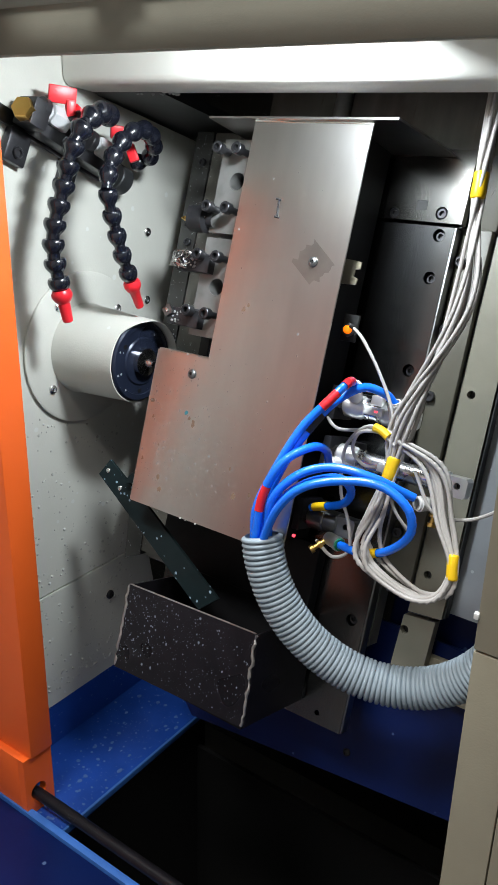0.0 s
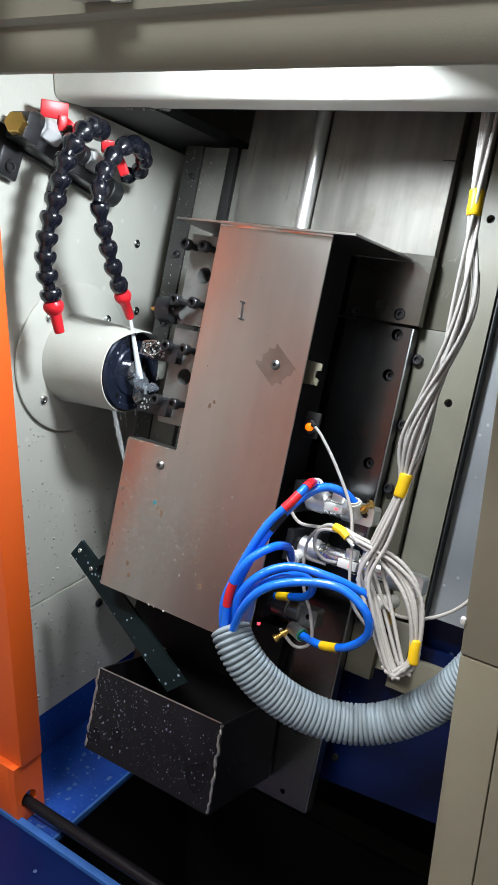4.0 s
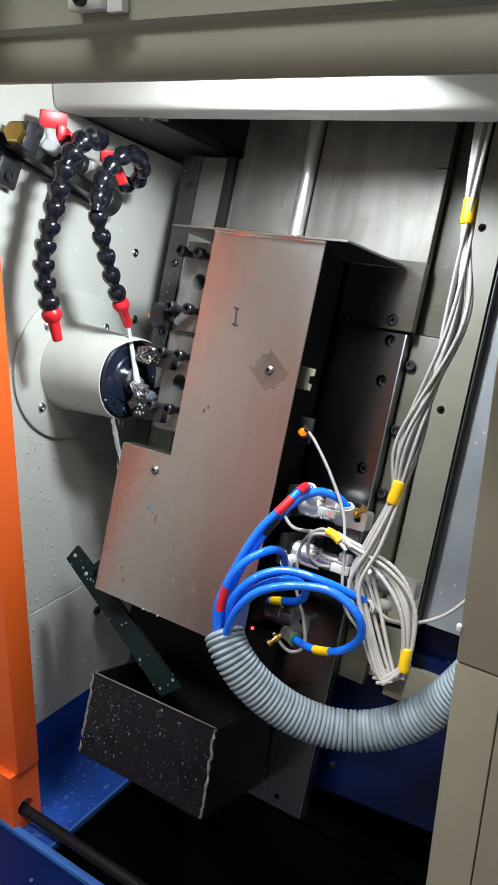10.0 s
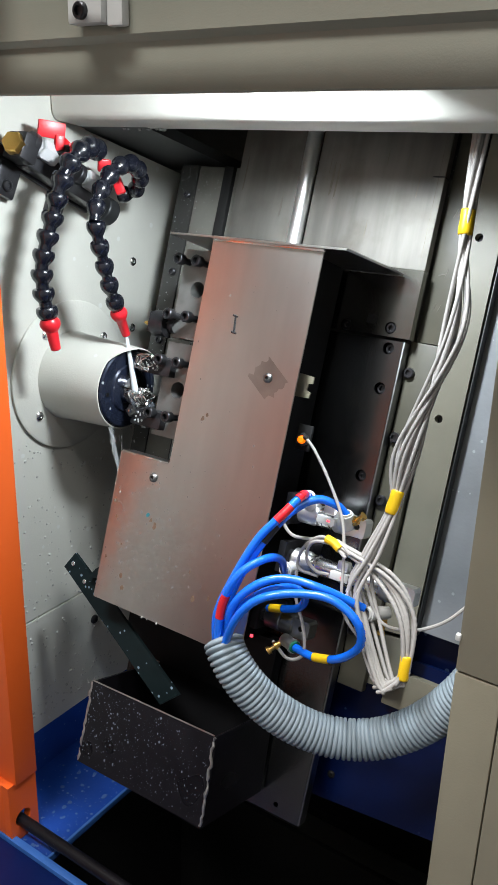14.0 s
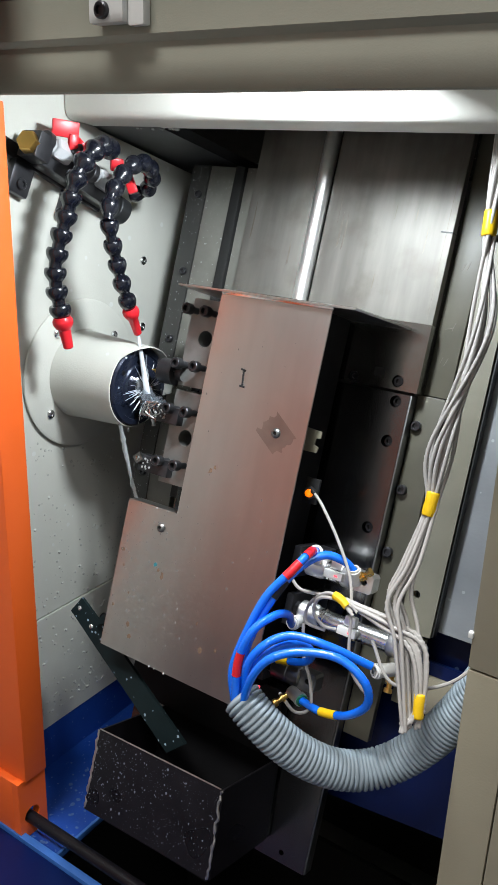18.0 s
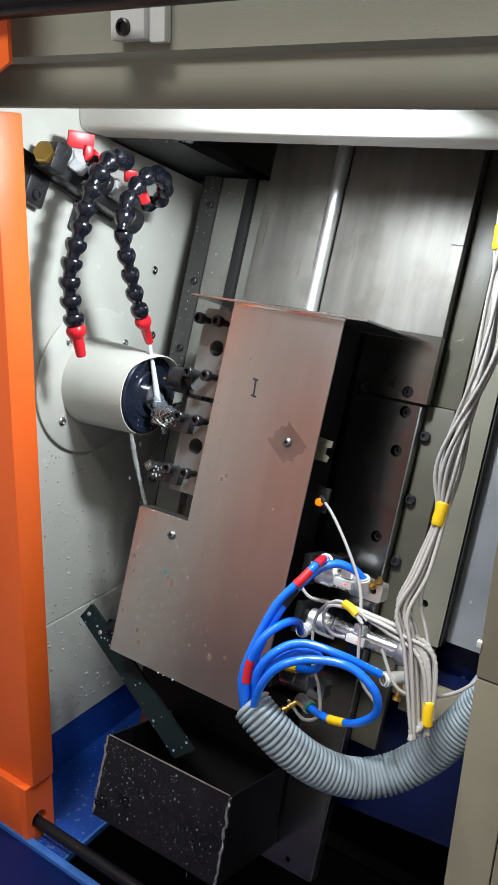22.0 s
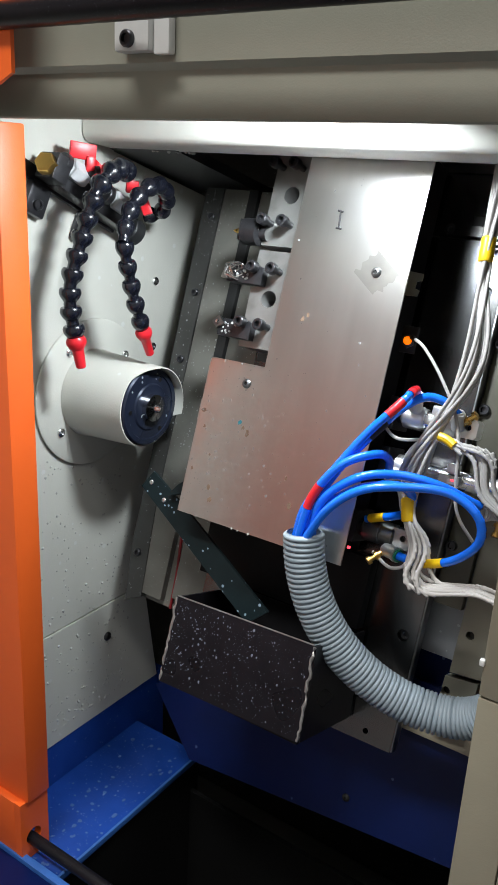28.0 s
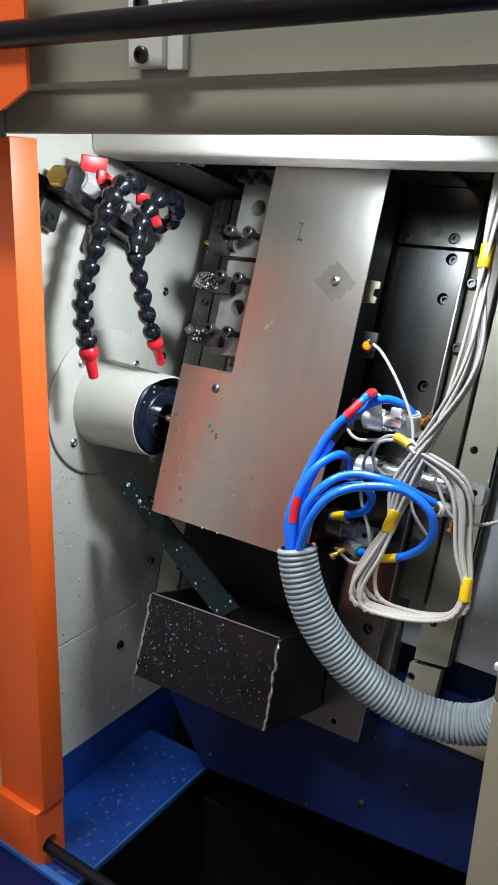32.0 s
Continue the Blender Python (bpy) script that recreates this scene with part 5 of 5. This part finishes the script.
lathe([(0.0136, -PITCH * 0.62), (0.0138, -PITCH * 0.42), (0.0160, -PITCH * 0.33), (0.0166, -PITCH * 0.2), (0.0168, 0), (0.0166, PITCH * 0.2), (0.0160, PITCH * 0.33), (0.0138, PITCH * 0.42), (0.0136, PITCH * 0.62)], (0, 0, 0), (0, 0, 1), 26, bm, caps=False)
ring_mesh = finish(bm, CONDUIT, True)
ring_mesh.name = "ring"
rings = []
for i in range(RINGS):
    r = new("ring", ring_mesh)
    r.parent = conduit
    rings.append(r)


# ---- grey corrugated conduit: rings that follow the slide ----
# how the conduit hangs at five places of the slide: s, w, its mouth (x, u) and the pull at both ends
HANG = (
    ((0.010, 0.085), (0.2247, 0.8425), (0.029, -0.020, -0.112), (-0.049, -0.007, -0.100)),
    ((0.0, 0.0), (0.2289, 0.8450), (0.042, -0.027, -0.046), (-0.070, -0.010, -0.155)),
    ((0.005, -0.054), (0.2415, 0.8481), (0.074, -0.012, -0.044), (-0.073, 0.003, -0.187)),
    ((0.054, 0.133), (0.2034, 0.8478), (0.016, -0.014, -0.146), (-0.015, 0.028, -0.080)),
    ((0.001, 0.127), (0.2379, 0.8399), (0.033, -0.020, -0.126), (-0.031, 0.029, -0.092)),
)


def hang(s, w):
    """The mouth's offset and the two pulls, blended between the known places."""
    wt = [1 / (((s - a) / 0.03) ** 2 + ((w - b) / 0.05) ** 2 + 0.003) ** 2 for (a, b), _, _, _ in HANG]
    tot = sum(wt)
    res = []
    for k in (1, 2, 3):
        v = Vector((0, 0, 0))
        for row, f in zip(HANG, wt):
            v += Vector((*row[k], 0.303) if k == 1 else row[k]) * (f / tot)
        res.append(v)
    return res


def conduit_curve(s, w):
    mouth, down, back = hang(s, w)
    a = BED @ (mouth + Vector((s, w, 0)))
    b = Vector((0.4719, -0.0361, 0.9727))
    p1, p2 = a + down, b + back
    run = []
    for t in (k / 40 for k in range(41)):
        p = (1 - t) ** 3 * a + 3 * t * (1 - t) ** 2 * p1 + 3 * t * t * (1 - t) * p2 + t ** 3 * b
        run.append(p.lerp(FOOT + p * SIZE, 1 - t * t * (3 - 2 * t)))
    return run


def strung(points, count, start=0.0, step=None):
    """Poses (position, direction) at even steps along a polyline."""
    run = [0.0]
    for p, q in zip(points, points[1:]):
        run.append(run[-1] + (q - p).length)
    total, res, j = run[-1], [], 0
    for i in range(count):
        want = start + (step * i if step else total * i / (count - 1))
        while j < len(run) - 2 and run[j + 1] < want:
            j += 1
        d = (points[j + 1] - points[j])
        k = (want - run[j]) / max(1e-9, run[j + 1] - run[j])
        res.append((points[j] + d * k, d.normalized()))
    return res


def upright(p, d, ref=Vector((0.3, 0.9, 0.2))):
    """A pose at p with its z axis along d and a steady twist."""
    y = d.cross(ref).normalized()
    x = y.cross(d)
    m = Matrix((x, y, d)).transposed().to_4x4()
    m.translation = p
    return m


# ---- cable bundle: short rigid lengths that follow the slide ----
BUNDLE = ([(0.352, 1.41), (0.36, 1.266), (0.370, 1.173), (0.353, 1.068), (0.352, 1.015), (0.343, 0.967), (0.336, 0.931), (0.35, 0.903), (0.378, 0.8575), (0.389, 0.859), (0.395, 0.876), (0.385, 0.92), (0.357, 0.948), (0.309, 0.962)],
          [(0.15, 0), (0.18, 0), (0.30, 0), (0.35, 0.158), (0.52, 0.228), (1.03, 0.307), (1.203, 0.44), (1.255, 0.553), (1.157, 0.655), (1.1, 0.475), (1.037, 0.927), (0.442, 0.875), (0.5, 0.378), (1.024, -0.012)],
          [(-0.095, 0), (-0.133, 0.005), (-0.168, -0.055), (-0.282, -0.041), (-0.325, -0.009), (-0.333, 0.108), (-0.333, 0.14), (-0.344, 0.236), (-0.206, 0.61), (-0.03, 0.7), (-0.03, 0.754), (-0.032, 0.667), (0.056, 0.893), (-0.044, 1)])
SPREAD = (1.6, 0.8, 2.0, 1.6, 0.75, 1.6, 2.0, 1.7, 1.2, 0.9, 0.5, 1.0, 1.2, 0.6)
TWIST = (0.0, 1.2, 3.7, 5.8, 6.4, 7.0, 7.4, 7.7, 7.9, 8.0, 8.1, 8.4, 9.0, 9.4)
STRANDS, PIECES = 9, 124
bundle = thing("cable_bundle", (0, 0, 0), True, "bundle of grey sensor cables taped in yellow and looped", "cable bundle")
bm = bmesh.new()
lathe([(0, -0.0069), (0.0011, -0.0065), (0.0016, -0.0056), (0.0016, -0.0050), (0.0016, 0.0050), (0.0016, 0.0056), (0.0011, 0.0065), (0, 0.0069)], (0, 0, 0), (0, 0, 1), 10, bm, caps=False)
cable_mesh = finish(bm, CABLE, True)
cable_mesh.name = "cable"
bm = bmesh.new()
lathe([(0.0052, -0.0095), (0.0056, -0.0085), (0.0053, -0.002), (0.0057, 0.004), (0.0055, 0.0085), (0.0051, 0.0095)], (0, 0, 0), (0, 0, 1), 12, bm)
tape_mesh = finish(bm, TAPE, True)
tape_mesh.name = "tape_band"
strands = [[] for _ in range(STRANDS)]
for k in range(STRANDS):
    for i in range(PIECES):
        o = new("cable", cable_mesh)
        o.parent = bundle
        strands[k].append(o)
tapes = []
small_tape = finish(lathe([(0.0042, -0.0095), (0.0045, -0.008), (0.0043, 0.0), (0.0046, 0.008), (0.0041, 0.0095)], (0, 0, 0), (0, 0, 1), 12), TAPE, True)
small_tape.name = "tape_band"
for k in range(3):
    o = new("tape_band", small_tape if k == 2 else tape_mesh)
    o.parent = bundle
    o["label"] = "yellow tape band"
    tapes.append(o)


def bundle_points(s, w, k):
    """The way of strand k, in bed coordinates; -1 is the middle."""
    res = []
    for i, ((x, u), (xs, us), (xw, uw)) in enumerate(zip(*BUNDLE)):
        p = Vector((x + xs * s + xw * w, u + us * s + uw * w, 0.268))
        if k >= 0:
            a = k * 2.4 + TWIST[i]
            r = 0.0074 * SPREAD[i] * (0.55 + 0.45 * math.sin(k * 1.9 + 1))
            p += Vector((r * math.cos(a), 0.45 * r * math.cos(a + 1.0), 0.8 * r * math.sin(a)))
        res.append(p)
    return res


# ---- coolant jet: lengths that slide out of the nozzle ----
jet = thing("coolant_jet", tip_b, False, "thin milky jet of coolant from the red nozzle", "coolant jet")
AIM = Vector((0.0965, spin_y - 0.005, spin_z - 0.002))
jet_dir = (AIM - Vector(tip_b)).normalized()
JET = (AIM - Vector(tip_b)).length
JET_BITS = 5
jet_bits = []
for i in range(JET_BITS):
    l = JET / JET_BITS + 0.0015
    bm = lathe([(0.0016 + 0.00034 * i, 0.0), (0.0016 + 0.00034 * (i + 0.5), l * 0.5), (0.0016 + 0.00034 * (i + 1), l)], (0, 0, 0), (0, 0, 1), 12, caps=False)
    me = finish(bm, MILK, True)
    me.name = "jet_length"
    o = new("jet_length", me)
    o.parent = jet
    jet_bits.append(o)

# thin film of coolant that breaks over the bar and the tool
random.seed(91)
FILMS = []
for cx, cy, cz, sx, sy, sz in ((0.0, 0.002, -0.006, 0.006, 0.008, 0.010), (0.006, 0.008, -0.012, 0.007, 0.008, 0.005), (-0.004, 0.000, -0.017, 0.003, 0.003, 0.009)):
    bm = bmesh.new()
    bmesh.ops.create_icosphere(bm, subdivisions=3, radius=1.0)
    ph = [random.uniform(0, 6.28) for _ in range(6)]
    for v in bm.verts:
        p = v.co.copy()
        k = 1 + 0.22 * math.sin(3.1 * p.x + 2.2 * p.z + ph[0]) + 0.16 * math.sin(5.3 * p.y - 3.7 * p.x + ph[1]) + 0.10 * math.sin(8.1 * p.z + 4.2 * p.y + ph[2])
        v.co = Vector((p.x * sx, p.y * sy, p.z * sz)) * k
    me = finish(bm, FILM, True)
    me.name = "film"
    o = new("film", me)
    o.parent = jet
    FILMS.append((o, AIM + Vector((cx, cy, cz)) - Vector(tip_b)))

# fan of fine coolant thrown off the spinning bar when the next tool comes in
random.seed(47)
spray = thing("coolant_spray", (0.0, spin_y, spin_z), False, "fan of fine coolant thrown off the spinning bar", "coolant")
SPRAY = []
for i in range(44):
    a, r0, l = random.uniform(0, 6.283), random.uniform(0.006, 0.016), random.uniform(0.006, 0.022)
    dirn = Vector((0.12 * random.random(), math.cos(a), math.sin(a))).normalized()
    w = random.uniform(0.0002, 0.00042)
    me = finish(lathe([(0, 0), (w, l * 0.2), (w * 0.8, l * 0.7), (0, l)], dirn * r0, dirn, 6, caps=False), MILK, True)
    me.name = "drop"
    o = new("drop", me)
    o.parent = spray
    SPRAY.append((o, Vector((0.090 + 0.004 * random.random(), 0, 0)), dirn))

# falling coolant: drops that fall from the sleeve and the tools while the jet runs
fall = thing("coolant_trickle", (0.07, 0.0, 1.07), False, "broken trickle of coolant falling from the spindle cover", "coolant")
random.seed(8)
FALLS = []
for i in range(30):
    l = random.uniform(0.003, 0.012)
    r = random.uniform(0.0005, 0.0011)
    bm = lathe([(0, 0), (r * 0.6, l * 0.15), (r, l * 0.45), (r * 0.5, l * 0.8), (0, l)], (0, 0, 0), (0, 0, 1), 8, caps=False)
    me = finish(bm, COOLANT, True)
    me.name = "drop"
    o = new("drop", me)
    o.parent = fall
    spot = (random.gauss(0.066, 0.004), random.gauss(0.004, 0.006), 1.066) if i % 3 else (random.gauss(0.088, 0.010), random.gauss(0.015, 0.012), 1.105)
    FALLS.append((o, Vector(spot) - Vector((0.07, 0.0, 1.07)), random.random(), random.uniform(0.30, 0.36)))

# milky streams that run off the spindle cover and the tool
stream = thing("coolant_stream", (0.07, 0.0, 1.08), False, "thin milky coolant stream running off the spindle cover", "coolant")
random.seed(15)
STREAM = []
for x, y, z, lean, count, l in ((0.0775, -0.020, 1.0815, 0.016, 5, 0.017), (0.100, 0.000, 1.106, 0.004, 2, 0.013)):
    for k in range(count):
        pts = [Vector((lean * (((k + j / 5) / 5) ** 1.3 - (k / 5) ** 1.3) + random.uniform(-0.0002, 0.0002), 0.006 * j / 25 + random.uniform(-0.0002, 0.0002), -l * j / 5 * 1.03)) for j in range(6)]
        me = finish(sweep(pts, 0.001, 7, caps=False, radii=[(0.0026 - 0.0002 * k) * random.uniform(0.7, 1.15) for _ in pts]), COOLANT, True)
        me.name = "stream_length"
        o = new("stream_length", me)
        o.parent = stream
        rest = Vector((0.045, 0.0, 1.125)) - Vector((0.07, 0.0, 1.08))
        STREAM.append((o, rest, Vector((x + lean * (k / 5) ** 1.3, y + 0.006 * k / 5, z - l * k)) - Vector((0.07, 0.0, 1.08))))

# swarf that curls off the bar and drops into the well
random.seed(31)
SWARF_BITS = []
for k, (t_on, size) in enumerate(((6.4, 0.0055), (8.2, 0.0075), (10.5, 0.0085), (13.6, 0.0100), (14.4, 0.0115))):
    ob = thing("swarf_curl", (0, 0, 0), False, "bright tangled curl of steel swarf on the bar", "swarf", "swarf curls")
    pts, a, c = [], 0.0, Vector((0, 0, 0))
    for j in range(60):
        a += random.uniform(0.5, 0.9)
        rr = size * random.uniform(0.55, 1.0)
        pts.append(Vector((random.uniform(-0.8, 0.8) * size, rr * math.cos(a), rr * math.sin(a))))
    part("curl", sweep(pts, 0.00075, 5, 300), SWARF, ob)
    SWARF_BITS.append((ob, t_on, Vector((0.101 + 0.004 * (k % 3 - 1), -0.004 + 0.003 * k, 1.113 - 0.004 * (k % 2)))))


def motions():
    for ob in RIDERS:
        base = bed_pose(ORIGIN[ob.name])
        walk(ob, [(t, Matrix.Translation((Vector((s, 0, 0)) + UP * w) * SIZE) @ base) for t, s, w in SLIDE])
    for ob, pts, bits in FLEX:
        fix = ORIGIN[ob.name]
        rows = [[] for _ in bits]
        for t, s, w in SLIDE:
            shift = hang(s, w)[0] - Vector((0.2241, 0.8431, 0.303))
            ctrl = [Vector(p) - fix + shift * max(0.0, 1 - k / 3.2) for k, p in enumerate(pts)]
            for i, (p, d) in enumerate(strung(spline(ctrl, 90), LENGTHS)):
                rows[i].append((t, upright(p * SIZE, d)))
        for o, r in zip(bits, rows):
            walk(o, r)
    base = bed_pose(ORIGIN[saddle.name])
    walk(saddle, [(t, Matrix.Translation((s * SIZE, 0, 0)) @ base) for t, s, w in SLIDE])
    # spindle
    rows = [(0.0, 0.0), (2.9, 0.0)] + [(3.0 + 0.1 * i, 80.0 * i) for i in range(242)] + [(27.4, 80.0 * 242), (32.0, 80.0 * 242)]
    hub = Matrix.Translation(ORIGIN[chuck.name])
    walk(chuck, [(t, hub @ Matrix.Rotation(radians(a), 4, "X")) for t, a in rows])
    # conduit and cables
    ring_rows, strand_rows, tape_rows = [[] for _ in rings], [[[] for _ in st] for st in strands], [[] for _ in tapes]
    shift = Vector(ORIGIN[conduit.name])
    for t, s, w in SLIDE:
        for i, (p, d) in enumerate(strung(conduit_curve(s, w), RINGS)):
            ring_rows[i].append((t, upright(p - shift, d)))
        for k in range(STRANDS):
            for i, (p, d) in enumerate(strung(spline(bundle_points(s, w, k), 250), PIECES)):
                strand_rows[k][i].append((t, upright(p * SIZE, d, Vector((0.2, 0.1, 1)))))
        mid = spline(bundle_points(s, w, -1), 14 * 8)
        knots = bundle_points(s, w, -1)
        for j, i in enumerate((1, 4, 10)):
            tape_rows[j].append((t, upright(knots[i] * SIZE, (knots[i + 1] - knots[i - 1]).normalized(), Vector((0.2, 0.1, 1)))))
    for o, r in zip(rings, ring_rows):
        walk(o, r)
    for st, rr in zip(strands, strand_rows):
        for o, r in zip(st, rr):
            walk(o, r)
    for o, r in zip(tapes, tape_rows):
        walk(o, r)
    # jet: drawn back up the nozzle while the coolant is off
    for i, o in enumerate(jet_bits):
        out = upright(jet_dir * (JET / JET_BITS * i), jet_dir)
        inside = upright(Vector(dir_b) * -0.028, Vector(dir_b))
        rows = [(0.0, inside), (3.1, inside), (3.3, out), (27.2, out), (27.4, inside), (27.58, inside), (27.68, out), (27.8, out), (27.92, inside), (32.0, inside)]
        walk(o, rows)
    for k, (o, out) in enumerate(FILMS):
        inside = Vector((0.045, spin_y, spin_z)) - Vector(tip_b)
        rows = [(0.0, inside), (3.2, inside), (3.4, out)]
        rows += [(3.5 + 0.25 * i, out + Vector((0.0015 * math.sin(i * 1.9 + k), 0.0012 * math.sin(i * 2.7 + 2 * k), 0.0015 * math.sin(i * 1.3 + k)))) for i in range(95)]
        rows += [(27.2, out), (27.4, inside), (32.0, inside)]
        walk(o, [(t, Matrix.Translation(p)) for t, p in rows])
    for o, rest, out in STREAM:
        rows = [(0.0, rest), (3.6, rest), (3.9, out)]
        rows += [(3.9 + 0.5 * i, out + Vector((0.0012 * math.sin(i * 1.7), 0.0010 * math.sin(i * 2.3), 0))) for i in range(1, 47)]
        rows += [(27.7, out), (28.0, rest), (32.0, rest)]
        walk(o, [(t, Matrix.Translation(p)) for t, p in rows])
    for i, (o, out, dirn) in enumerate(SPRAY):
        rest = Vector((0.050, 0.0, 0.0)) - dirn * 0.004
        rows = [(0.0, rest), (17.7, rest), (17.8, out - dirn * 0.003)]
        rows += [(17.8 + 0.1 * j, out + dirn * 0.004 * math.sin(2.4 * j + i)) for j in range(1, 8)]
        rows += [(18.6, rest), (32.0, rest)]
        walk(o, [(t, Matrix.Translation(p)) for t, p in rows])
    # swarf: inside the collet, then out along the bar, then down into the well
    for i, (ob, t_on, at) in enumerate(SWARF_BITS):
        start = Matrix.Translation((0.045, spin_y, spin_z))
        rows = [(0.0, start), (t_on, start)]
        for j in range(1, int((17.1 - t_on) / 0.2)):
            rows.append((t_on + 0.2 * j, Matrix.Translation(at) @ Matrix.Rotation(radians(23 * math.sin(j * 1.3 + i)), 4, "X")))
        rows += [(17.15, rows[-1][1]), (17.3, Matrix.Translation(at + Vector((0.004, 0.0, -0.04)))), (17.5, Matrix.Translation(at + Vector((0.012, -0.01, -0.22)))),
                 (17.75, Matrix.Translation((0.16 + 0.02 * i, -0.06 + 0.01 * i, 0.325))), (32.0, Matrix.Translation((0.16 + 0.02 * i, -0.06 + 0.01 * i, 0.325)))]
        walk(ob, rows)
    # drops: rest under the cover, fall into the tank, and start again
    for o, p, phase, span in FALLS:
        rows, t = [(0.0, Matrix.Translation(p + Vector((-0.02, 0, 0.012)))), (3.4, Matrix.Translation(p + Vector((-0.02, 0, 0.012))))], 3.5 + phase * span
        while t < 27.3:
            for k in (0.0, 0.45, 1.0):
                rows.append((t + k * span, Matrix.Translation(p + Vector((0.010 * k, 0.006 * k, -(p.z + 0.757) * (0.25 * k + 0.75 * k * k))))))
            t += span + 0.04
        rows += [(rows[-1][0] + 0.3, rows[-1][1]), (32.0, rows[-1][1])]
        walk(o, rows)


motions()
